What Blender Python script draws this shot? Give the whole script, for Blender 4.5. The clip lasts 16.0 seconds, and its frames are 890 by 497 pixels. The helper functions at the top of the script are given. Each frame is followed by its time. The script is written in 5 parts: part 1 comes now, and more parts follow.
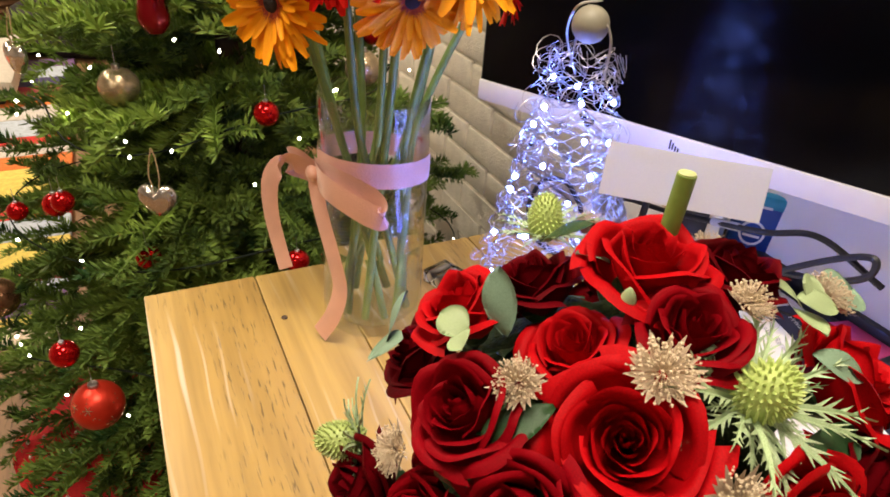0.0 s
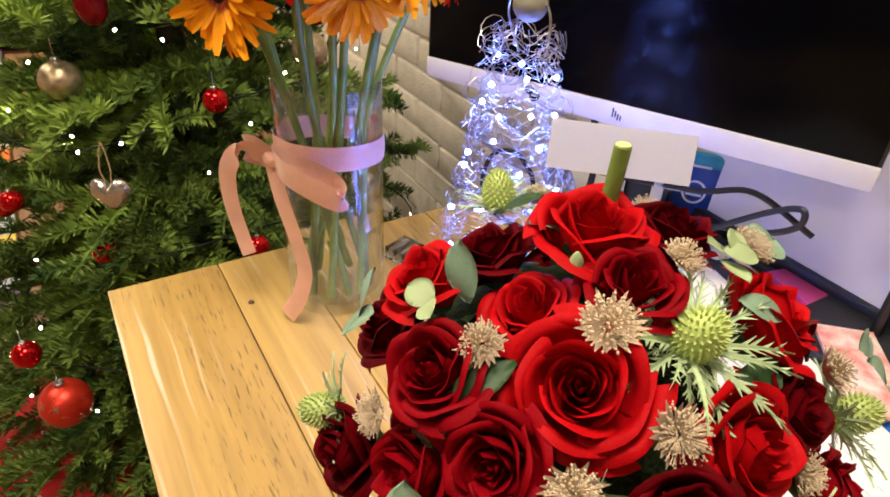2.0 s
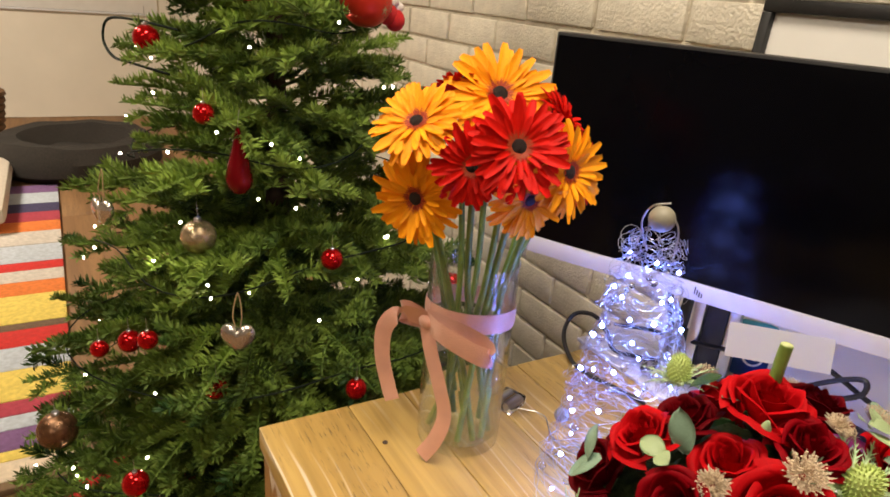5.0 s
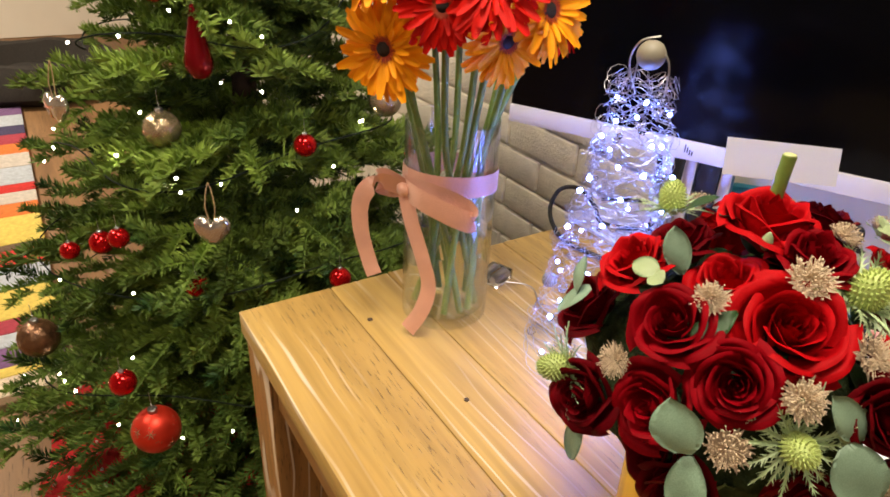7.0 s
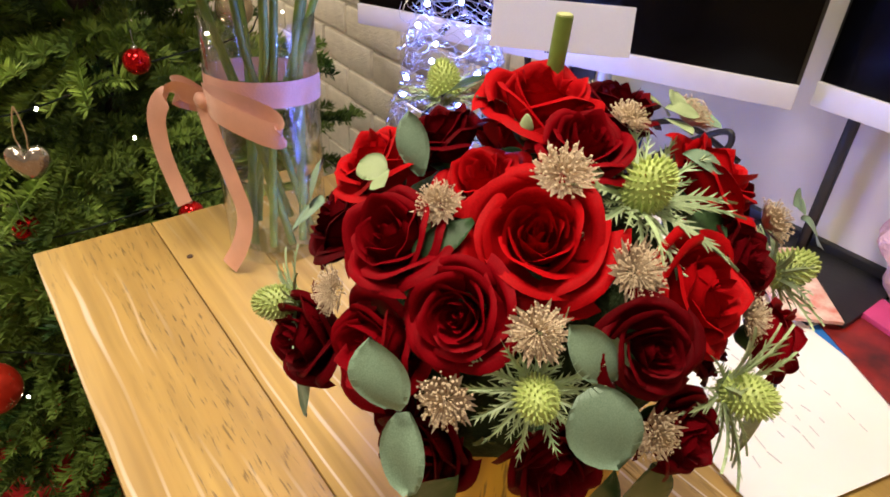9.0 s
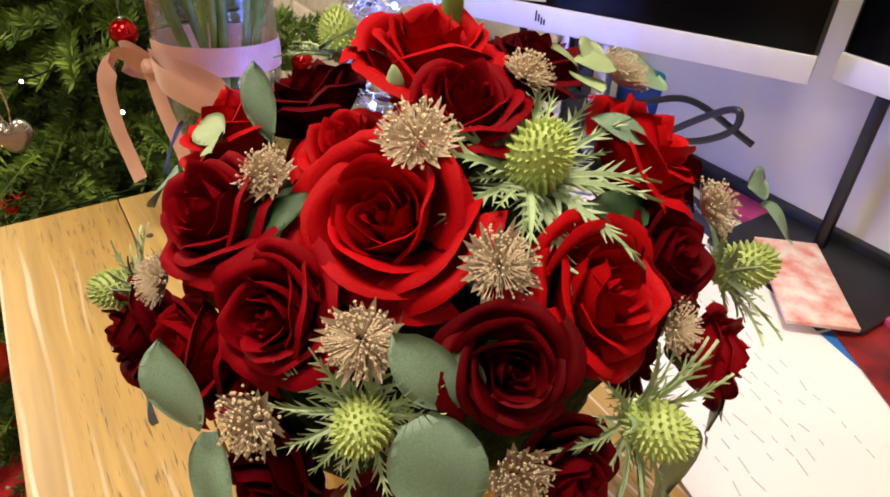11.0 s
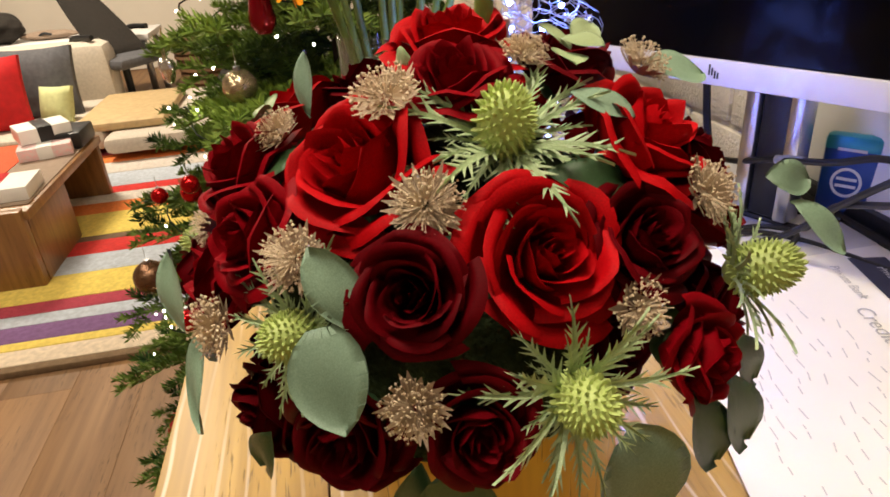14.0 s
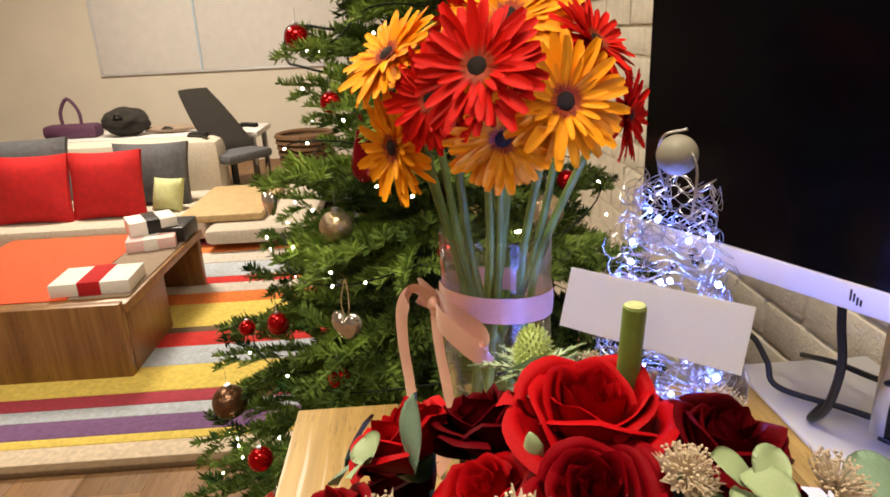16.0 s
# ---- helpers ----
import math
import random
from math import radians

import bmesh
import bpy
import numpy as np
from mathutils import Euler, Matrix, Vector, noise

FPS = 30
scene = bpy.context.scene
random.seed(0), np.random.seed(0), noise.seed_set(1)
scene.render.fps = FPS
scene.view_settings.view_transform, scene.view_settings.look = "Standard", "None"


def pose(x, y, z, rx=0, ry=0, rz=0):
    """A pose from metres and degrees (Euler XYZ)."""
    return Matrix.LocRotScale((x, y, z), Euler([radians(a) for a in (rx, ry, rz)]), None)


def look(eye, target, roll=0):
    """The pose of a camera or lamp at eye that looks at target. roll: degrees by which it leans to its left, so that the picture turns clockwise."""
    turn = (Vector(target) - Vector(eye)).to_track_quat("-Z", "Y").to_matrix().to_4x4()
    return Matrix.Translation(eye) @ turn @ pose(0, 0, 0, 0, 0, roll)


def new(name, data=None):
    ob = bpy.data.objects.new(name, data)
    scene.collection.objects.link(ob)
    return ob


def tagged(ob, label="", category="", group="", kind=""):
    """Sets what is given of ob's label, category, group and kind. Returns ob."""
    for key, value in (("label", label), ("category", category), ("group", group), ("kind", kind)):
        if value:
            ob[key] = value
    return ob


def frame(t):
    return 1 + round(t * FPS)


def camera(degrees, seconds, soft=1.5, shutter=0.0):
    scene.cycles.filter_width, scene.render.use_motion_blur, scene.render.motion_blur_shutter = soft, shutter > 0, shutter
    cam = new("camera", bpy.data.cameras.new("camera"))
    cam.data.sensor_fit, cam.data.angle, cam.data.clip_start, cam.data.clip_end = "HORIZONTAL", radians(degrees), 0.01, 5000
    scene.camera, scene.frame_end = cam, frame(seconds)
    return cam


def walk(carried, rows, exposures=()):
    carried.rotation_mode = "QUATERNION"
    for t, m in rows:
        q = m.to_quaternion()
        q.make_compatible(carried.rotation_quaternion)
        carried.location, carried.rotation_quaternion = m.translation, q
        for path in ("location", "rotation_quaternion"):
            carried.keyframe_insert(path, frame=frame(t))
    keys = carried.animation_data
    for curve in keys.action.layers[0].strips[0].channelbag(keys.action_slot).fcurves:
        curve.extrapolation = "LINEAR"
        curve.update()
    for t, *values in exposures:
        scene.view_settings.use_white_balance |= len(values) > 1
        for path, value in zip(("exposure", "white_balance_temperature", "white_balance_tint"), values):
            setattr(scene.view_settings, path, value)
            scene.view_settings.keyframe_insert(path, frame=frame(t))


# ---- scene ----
cam = camera(68.2, 16.0, soft=1.7)
walk(cam, [
    (0, look((0.6499, 0.0256, 1.1818), (-0.6923, 0.7161, 0.2652), 4.2)),
    (0.5, look((0.6525, 0.0291, 1.1385), (-0.6216, 0.7258, 0.1345), 3.8)),
    (1, look((0.6499, 0.0318, 1.1491), (-0.6128, 0.7682, 0.1593), 4.2)),
    (1.5, look((0.6552, 0.0371, 1.1606), (-0.5766, 0.8336, 0.1760), 4.3)),
    (2, look((0.6658, 0.0141, 1.1950), (-0.5890, 0.7912, 0.2255), 3.0)),
    (2.5, look((0.6720, -0.0477, 1.2348), (-0.6260, 0.7912, 0.3800), 5.2)),
    (3, look((0.6932, -0.1360, 1.2719), (-0.6596, 0.7373, 0.5469), 6.2)),
    (3.5, look((0.6808, -0.1651, 1.2807), (-0.7373, 0.6764, 0.6502), 6.1)),
    (6, look((0.6826, -0.1687, 1.2348), (-0.6923, 0.6746, 0.5160), 3.1)),
    (6.5, look((0.6799, -0.1545, 1.2092), (-0.6322, 0.6834, 0.3747), 2.6)),
    (7, look((0.6773, -0.1510, 1.2047), (-0.6216, 0.6949, 0.3597), 2.9)),
    (7.5, look((0.6781, -0.1298, 1.1880), (-0.5386, 0.7691, 0.2767), 2.8)),
    (8, look((0.6799, -0.1113, 1.1818), (-0.4901, 0.8097, 0.2326), 2.4)),
    (8.5, look((0.6834, -0.0698, 1.1677), (-0.4830, 0.8777, 0.2396), 4.0)),
    (9, look((0.6861, -0.0053, 1.1509), (-0.4636, 0.9042, 0.1655), 3.4)),
    (9.5, look((0.6843, 0.0300, 1.1438), (-0.4627, 0.9148, 0.1328), 2.8)),
    (12, look((0.7135, 0.1166, 1.1138), (-0.6534, 0.6861, 0.1513), 1.2)),
    (12.5, look((0.7435, 0.1404, 1.1111), (-0.7311, 0.5051, 0.2096), 0.6)),
    (13, look((0.7541, 0.1501, 1.0829), (-0.7382, 0.4124, 0.1760), -1.0)),
    (13.3, look((0.7594, 0.1404, 1.0652), (-0.7391, 0.4106, 0.1716), -3.1)),
    (13.5, look((0.7567, 0.1510, 1.0758), (-0.7488, 0.3841, 0.1840), -2.7)),
    (14, look((0.7576, 0.1545, 1.0882), (-0.7956, 0.4053, 0.2864), -4.3)),
    (14.5, look((0.7453, 0.1607, 1.1111), (-0.8539, 0.3903, 0.3968), -3.9)),
    (15, look((0.7232, 0.1634, 1.1315), (-0.9024, 0.3232, 0.4604), -2.8)),
    (15.5, look((0.7011, 0.1607, 1.1438), (-0.9333, 0.2472, 0.4807), -2.3)),
    (16, look((0.6773, 0.1528, 1.1694), (-0.9934, 0.2208, 0.6008), -2.7)),
], exposures=[(0, -0.08), (2.5, 0.0), (3.5, -0.1), (6, -0.3), (6.6, -0.12), (7.5, -0.06), (9, -0.16), (12.5, -0.2), (14, -0.25), (16, -0.25)])

# ---------------------------------------------------------------- light
world = bpy.data.worlds.new("room_air")
scene.world = world
world.use_nodes = True
world.node_tree.nodes["Background"].inputs[0].default_value = (1.0, 0.9, 0.76, 1)
world.node_tree.nodes["Background"].inputs[1].default_value = 0.002


def ceiling_lamp(x, y, sx, sy, watts, colour):
    """A flush panel under the ceiling with its frame and an area lamp for its light."""
    root = new("ceiling_light")
    root.location = (x, y, 2.66)
    tagged(root, "square white flush office ceiling light panel, switched on", "ceiling light", "ceiling lights")
    bm = bmesh.new()
    for a, b, c, d in ((-1, -1, 1, -0.93), (-1, 0.93, 1, 1), (-1, -0.93, -0.93, 0.93), (0.93, -0.93, 1, 0.93)):
        add_box(bm, (a * sx / 2, b * sy / 2, -0.02), (c * sx / 2, d * sy / 2, 0.02))
    part("frame", bm, M["white_plastic"], root)
    bm = bmesh.new()
    add_box(bm, (-sx * 0.46, -sy * 0.46, 0.0), (sx * 0.46, sy * 0.46, 0.015))
    part("diffuser", bm, M["diffuser"], root)
    data = bpy.data.lights.new("panel_glow", "AREA")
    data.shape, data.size, data.size_y, data.energy, data.color = "RECTANGLE", sx * 0.9, sy * 0.9, watts, colour
    lamp = new("panel_glow", data)
    lamp.location = (x, y, 2.62)


# ---------------------------------------------------------------- helpers
def add_box(bm, lo, hi, bevel=0.0, m=None):
    r = bmesh.ops.create_cube(bm, size=1)
    vs = r["verts"]
    for v in vs:
        v.co = Vector([lo[i] + (v.co[i] + 0.5) * (hi[i] - lo[i]) for i in range(3)])
    if bevel:
        es = list({e for v in vs for e in v.link_edges})
        r = bmesh.ops.bevel(bm, geom=es, offset=bevel, segments=2, profile=0.5, affect="EDGES")
        vs = list({v for f in r["faces"] for v in f.verts} | {v for v in vs if v.is_valid})
    if m is not None:
        bmesh.ops.transform(bm, matrix=m, verts=[v for v in vs if v.is_valid])
    return vs


def add_ball(bm, c, r, seg=12, rings=8, scale=(1, 1, 1)):
    vs = bmesh.ops.create_uvsphere(bm, u_segments=seg, v_segments=rings, radius=r)["verts"]
    for v in vs:
        v.co = Vector((v.co.x * scale[0] + c[0], v.co.y * scale[1] + c[1], v.co.z * scale[2] + c[2]))
    return vs


def lathe(bm, prof, seg=32, c=(0, 0, 0)):
    """Turns a profile of (radius, height) about the upright through c."""
    rings = []
    for r, z in prof:
        if r < 1e-6:
            rings.append([bm.verts.new((c[0], c[1], c[2] + z))])
        else:
            rings.append([bm.verts.new((c[0] + r * math.cos(k * math.tau / seg), c[1] + r * math.sin(k * math.tau / seg), c[2] + z)) for k in range(seg)])
    for a, b in zip(rings, rings[1:]):
        for k in range(seg):
            q = [a[k % len(a)], a[(k + 1) % len(a)], b[(k + 1) % len(b)], b[k % len(b)]]
            q = [v for i, v in enumerate(q) if v not in q[:i]]
            if len(q) > 2:
                bm.faces.new(q)


def frame_of(d, roll=0.0):
    """A turn whose z axis is d."""
    return Vector(d).to_track_quat("Z", "Y").to_matrix().to_4x4() @ Matrix.Rotation(roll, 4, "Z")


def tube(bm, pts, r, seg=8, taper=1.0):
    pts = [Vector(p) for p in pts]
    rings, n = [], len(pts)
    up = Vector((0.3, 0.5, 0.8))
    for i, p in enumerate(pts):
        d = (pts[min(i + 1, n - 1)] - pts[max(i - 1, 0)]).normalized()
        a = d.cross(up)
        if a.length < 1e-4:
            a = d.cross(Vector((1, 0, 0)))
        a.normalize()
        b = d.cross(a)
        up = a.cross(d)
        rr = r * (1 + (taper - 1) * i / max(n - 1, 1))
        rings.append([bm.verts.new(p + (a * math.cos(k * math.tau / seg) + b * math.sin(k * math.tau / seg)) * rr) for k in range(seg)])
    for a, b in zip(rings, rings[1:]):
        for k in range(seg):
            bm.faces.new((a[k], a[(k + 1) % seg], b[(k + 1) % seg], b[k]))
    bm.faces.new(rings[0][::-1])
    bm.faces.new(rings[-1])


def smooth_path(pts, per=8):
    """Catmull-Rom through the points."""
    P = [Vector(p) for p in pts]
    P = [2 * P[0] - P[1]] + P + [2 * P[-1] - P[-2]]
    out = []
    for i in range(1, len(P) - 2):
        for k in range(per):
            t = k / per
            a, b, c, d = P[i - 1], P[i], P[i + 1], P[i + 2]
            out.append(0.5 * (2 * b + (c - a) * t + (2 * a - 5 * b + 4 * c - d) * t * t + (3 * b - a - 3 * c + d) * t ** 3))
    return out + [P[-2]]


def mesh_of(name, bm, mat, smooth=True):
    me = bpy.data.meshes.new(name)
    bmesh.ops.recalc_face_normals(bm, faces=bm.faces)
    bm.to_mesh(me)
    bm.free()
    me.materials.append(mat)
    if smooth:
        me.polygons.foreach_set("use_smooth", [True] * len(me.polygons))
        me.set_sharp_from_angle(angle=radians(40))
    return me


def raw_mesh(name, verts, faces, mat, smooth=False):
    me = bpy.data.meshes.new(name)
    me.from_pydata(verts, [], faces)
    me.materials.append(mat)
    if smooth:
        me.polygons.foreach_set("use_smooth", [True] * len(me.polygons))
    return me


def part(name, bm, mat, parent, label="", smooth=True):
    ob = new(name, mesh_of(name, bm, mat, smooth))
    ob.parent = parent
    if label:
        tagged(ob, label)
    return ob


def placed(name, me, parent, m=None, label=""):
    ob = new(name, me)
    ob.parent = parent
    if m is not None:
        ob.matrix_basis = m
    if label:
        tagged(ob, label)
    return ob


def thing(name, loc, label, category, group="", kind="", turn=0.0):
    ob = new(name)
    ob.matrix_basis = pose(*loc, 0, 0, turn)
    return tagged(ob, label, category, group, kind)


def solid(name, bm, mat, label, category, kind="", group="", smooth=True):
    return tagged(new(name, mesh_of(name, bm, mat, smooth)), label, category, group, kind)


# ---------------------------------------------------------------- materials
M = {}


def material(name, colour, rough=0.5, metal=0.0, vary=0.0, scale=20.0, bump=0.0, bump_scale=200.0, each=0.0, stretch=(1, 1, 1), second=None, spec=0.5, **more):
    """A surface with two scales of noise in its colour, a fine relief, and a shade of its own for each object."""
    m = bpy.data.materials.new(name)
    m.use_nodes = True
    t = m.node_tree
    N, L = t.nodes, t.links
    b = N["Principled BSDF"]
    b.inputs["Roughness"].default_value = rough
    b.inputs["Metallic"].default_value = metal
    b.inputs["Specular IOR Level"].default_value = spec
    for k, v in more.items():
        b.inputs[k.replace("_", " ")].default_value = v
    co = N.new("ShaderNodeTexCoord")
    mp = N.new("ShaderNodeMapping")
    mp.inputs["Scale"].default_value = stretch
    L.new(co.outputs["Object"], mp.inputs[0])
    last = None
    if vary or second:
        n1 = N.new("ShaderNodeTexNoise")
        n1.inputs["Scale"].default_value, n1.inputs["Detail"].default_value = scale, 6
        L.new(mp.outputs[0], n1.inputs["Vector"])
        ramp = N.new("ShaderNodeValToRGB")
        ramp.color_ramp.elements[0].position, ramp.color_ramp.elements[1].position = 0.32, 0.7
        c2 = second or tuple(c * (1 - vary) for c in colour)
        ramp.color_ramp.elements[0].color = (*c2, 1)
        ramp.color_ramp.elements[1].color = (*(min(1, c * (1 + vary * 0.5)) for c in colour), 1)
        L.new(n1.outputs["Fac"], ramp.inputs[0])
        last = ramp.outputs[0]
    if each:
        info = N.new("ShaderNodeObjectInfo")
        hsv = N.new("ShaderNodeHueSaturation")
        mr = N.new("ShaderNodeMapRange")
        mr.inputs["To Min"].default_value, mr.inputs["To Max"].default_value = 1 - each, 1 + each
        L.new(info.outputs["Random"], mr.inputs[0])
        L.new(mr.outputs[0], hsv.inputs["Value"])
        if last:
            L.new(last, hsv.inputs["Color"])
        else:
            hsv.inputs["Color"].default_value = (*colour, 1)
        last = hsv.outputs[0]
    if last:
        L.new(last, b.inputs["Base Color"])
    else:
        b.inputs["Base Color"].default_value = (*colour, 1)
    if bump:
        n2 = N.new("ShaderNodeTexNoise")
        n2.inputs["Scale"].default_value, n2.inputs["Detail"].default_value = bump_scale, 4
        L.new(mp.outputs[0], n2.inputs["Vector"])
        bp = N.new("ShaderNodeBump")
        bp.inputs["Strength"].default_value, bp.inputs["Distance"].default_value = bump, 0.004
        L.new(n2.outputs["Fac"], bp.inputs["Height"])
        L.new(bp.outputs[0], b.inputs["Normal"])
    M[name] = m
    return m


def glow(name, colour, strength):
    m = bpy.data.materials.new(name)
    m.use_nodes = True
    b = m.node_tree.nodes["Principled BSDF"]
    b.inputs["Base Color"].default_value = (*colour, 1)
    b.inputs["Emission Color"].default_value = (*colour, 1)
    b.inputs["Emission Strength"].default_value = strength
    M[name] = m


def wood(name, light, dark, limed, grain=1.0, axis="X", rough=0.38):
    """Brushed wood: long grain, dark pores, growth figure and pale limed streaks."""
    m = bpy.data.materials.new(name)
    m.use_nodes = True
    t = m.node_tree
    N, L = t.nodes, t.links
    b = N["Principled BSDF"]
    co = N.new("ShaderNodeTexCoord")
    info = N.new("ShaderNodeObjectInfo")
    add = N.new("ShaderNodeVectorMath")
    mul = N.new("ShaderNodeVectorMath")
    mul.operation = "MULTIPLY"
    mul.inputs[1].default_value = (7.0, 5.0, 3.0)
    L.new(info.outputs["Random"], mul.inputs[0])
    L.new(co.outputs["Object"], add.inputs[0])
    L.new(mul.outputs[0], add.inputs[1])

    def noise_of(stretch, scale, detail=5.0, distort=0.0):
        mp = N.new("ShaderNodeMapping")
        s = {"X": stretch, "Y": (stretch[1], stretch[0], stretch[2]), "Z": (stretch[1], stretch[2], stretch[0])}[axis]
        mp.inputs["Scale"].default_value = s
        L.new(add.outputs[0], mp.inputs[0])
        n = N.new("ShaderNodeTexNoise")
        n.inputs["Scale"].default_value, n.inputs["Detail"].default_value, n.inputs["Distortion"].default_value = scale, detail, distort
        L.new(mp.outputs[0], n.inputs["Vector"])
        return n.outputs["Fac"]

    def ramp_of(src, p0, p1, c0, c1):
        r = N.new("ShaderNodeValToRGB")
        r.color_ramp.elements[0].position, r.color_ramp.elements[1].position = p0, p1
        r.color_ramp.elements[0].color, r.color_ramp.elements[1].color = (*c0, 1), (*c1, 1)
        L.new(src, r.inputs[0])
        return r.outputs[0]

    def mix(fac, a, c):
        x = N.new("ShaderNodeMix")
        x.data_type = "RGBA"
        L.new(fac, x.inputs["Factor"])
        L.new(a, x.inputs["A"])
        if isinstance(c, tuple):
            x.inputs["B"].default_value = (*c, 1)
        else:
            L.new(c, x.inputs["B"])
        return x.outputs["Result"]

    base = ramp_of(noise_of((0.12, 1, 1), 14 * grain, 4, 1.0), 0.3, 0.72, dark, light)
    fine = ramp_of(noise_of((0.05, 1, 1), 90 * grain, 3), 0.35, 0.6, (0.72, 0.7, 0.68), (1, 1, 1))
    x = N.new("ShaderNodeMix")
    x.data_type, x.blend_type = "RGBA", "MULTIPLY"
    x.inputs["Factor"].default_value = 0.8
    L.new(base, x.inputs["A"])
    L.new(fine, x.inputs["B"])
    pores = ramp_of(noise_of((0.1, 1, 1), 420 * grain, 2), 0.59, 0.68, (0, 0, 0), (0.7, 0.7, 0.7))
    patch = ramp_of(noise_of((0.25, 1, 1), 14 * grain, 3), 0.4, 0.6, (0, 0, 0), (1, 1, 1))
    both = N.new("ShaderNodeMath")
    both.operation = "MULTIPLY"
    L.new(pores, both.inputs[0])
    L.new(patch, both.inputs[1])
    col = mix(both.outputs[0], x.outputs["Result"], tuple(c * 0.22 for c in dark))
    # growth rings that surface as pale limed lines
    mp = N.new("ShaderNodeMapping")
    mp.inputs["Scale"].default_value = {"X": (0.22, 1, 1), "Y": (1, 0.22, 1), "Z": (1, 1, 0.22)}[axis]
    L.new(add.outputs[0], mp.inputs[0])
    w = N.new("ShaderNodeTexWave")
    w.inputs["Scale"].default_value, w.inputs["Distortion"].default_value, w.inputs["Detail"].default_value, w.inputs["Detail Scale"].default_value = 17 * grain, 9.0, 2.0, 0.7
    w.bands_direction = {"X": "Y", "Y": "X", "Z": "Y"}[axis]
    L.new(mp.outputs[0], w.inputs["Vector"])
    rings = ramp_of(w.outputs["Fac"], 0.93, 0.995, (0, 0, 0), (1, 1, 1))
    where = ramp_of(noise_of((0.5, 1, 1), 6, 2), 0.48, 0.62, (0, 0, 0), (limed, limed, limed))
    lim = N.new("ShaderNodeMath")
    lim.operation = "MULTIPLY"
    L.new(rings, lim.inputs[0])
    L.new(where, lim.inputs[1])
    col = mix(lim.outputs[0], col, (0.72, 0.62, 0.48))
    hsv = N.new("ShaderNodeHueSaturation")
    mr = N.new("ShaderNodeMapRange")
    mr.inputs["To Min"].default_value, mr.inputs["To Max"].default_value = 0.86, 1.12
    L.new(info.outputs["Random"], mr.inputs[0])
    L.new(mr.outputs[0], hsv.inputs["Value"])
    L.new(col, hsv.inputs["Color"])
    L.new(hsv.outputs[0], b.inputs["Base Color"])
    b.inputs["Roughness"].default_value = rough
    bp = N.new("ShaderNodeBump")
    bp.inputs["Strength"].default_value, bp.inputs["Distance"].default_value = 0.35, 0.0015
    bp.invert = True
    L.new(both.outputs[0], bp.inputs["Height"])
    L.new(bp.outputs[0], b.inputs["Normal"])
    M[name] = m


wood("oak_top", (0.56, 0.375, 0.115), (0.42, 0.26, 0.07), 0.7, rough=0.42)
wood("oak_leg", (0.42, 0.22, 0.065), (0.25, 0.11, 0.03), 0.7, axis="Z")
wood("oak_rail", (0.42, 0.22, 0.065), (0.25, 0.11, 0.03), 0.5)
wood("table_brown", (0.33, 0.17, 0.055), (0.2, 0.09, 0.03), 0.0, axis="Z", grain=0.7)
wood("laminate", (0.3, 0.165, 0.07), (0.21, 0.108, 0.043), 0.0, axis="X", grain=0.5, rough=0.62)
wood("pot_wood", (0.85, 0.52, 0.03), (0.55, 0.29, 0.02), 0.0, axis="Z", grain=0.8)
material("brick_paint", (0.72, 0.66, 0.54), 0.62, vary=0.12, scale=30, bump=0.9, bump_scale=150, each=0.05)
material("mortar_paint", (0.66, 0.6, 0.49), 0.7, vary=0.15, scale=40, bump=0.8, bump_scale=120)
# ceiling and two walls out of view: dark tones cut bounce, deepen shadows
material("ceiling_low_bounce", (0.5, 0.47, 0.42), 0.85, vary=0.05, scale=3, bump=0.15, bump_scale=90)
material("wall_low_bounce", (0.32, 0.27, 0.22), 0.85, vary=0.06, scale=3, bump=0.15, bump_scale=90)
material("plaster", (0.78, 0.72, 0.62), 0.8, vary=0.05, scale=3, bump=0.15, bump_scale=90)
material("white_plastic", (0.78, 0.76, 0.74), 0.35, vary=0.04, scale=15)
material("silver_plastic", (0.7, 0.7, 0.73), 0.34, metal=0.1, vary=0.05, scale=30)
material("silver_metal", (0.55, 0.55, 0.58), 0.28, metal=1.0, vary=0.08, scale=40)
material("screen", (0.002, 0.002, 0.0026), 0.17, spec=0.08, vary=0.3, scale=5)
material("black_plastic", (0.012, 0.012, 0.013), 0.42, vary=0.3, scale=30, bump=0.1)
material("rubber", (0.01, 0.01, 0.011), 0.5, vary=0.2, scale=80)
material("paper", (0.86, 0.84, 0.8), 0.75, vary=0.03, scale=12)
material("paper_blue", (0.58, 0.72, 0.86), 0.7, vary=0.05, scale=12)
material("ink_navy", (0.025, 0.028, 0.06), 0.6, vary=0.15, scale=30)
material("ink_grey", (0.46, 0.46, 0.47), 0.8, vary=0.1, scale=90)
material("ink_faint", (0.55, 0.55, 0.56), 0.8, vary=0.1, scale=90)
material("ink_blue", (0.02, 0.16, 0.5), 0.6, vary=0.1, scale=30)
material("ink_white", (0.8, 0.8, 0.8), 0.6, vary=0.05, scale=30)
material("petal_red", (0.44, 0.002, 0.005), 0.55, vary=0.25, scale=45, bump=0.15, bump_scale=900, each=0.12, spec=0.08)
material("petal_dark", (0.1, 0.0005, 0.003), 0.55, vary=0.3, scale=45, bump=0.15, bump_scale=900, each=0.18, spec=0.05)
material("petal_mid", (0.22, 0.001, 0.005), 0.55, vary=0.28, scale=45, bump=0.15, bump_scale=900, each=0.14, spec=0.05)
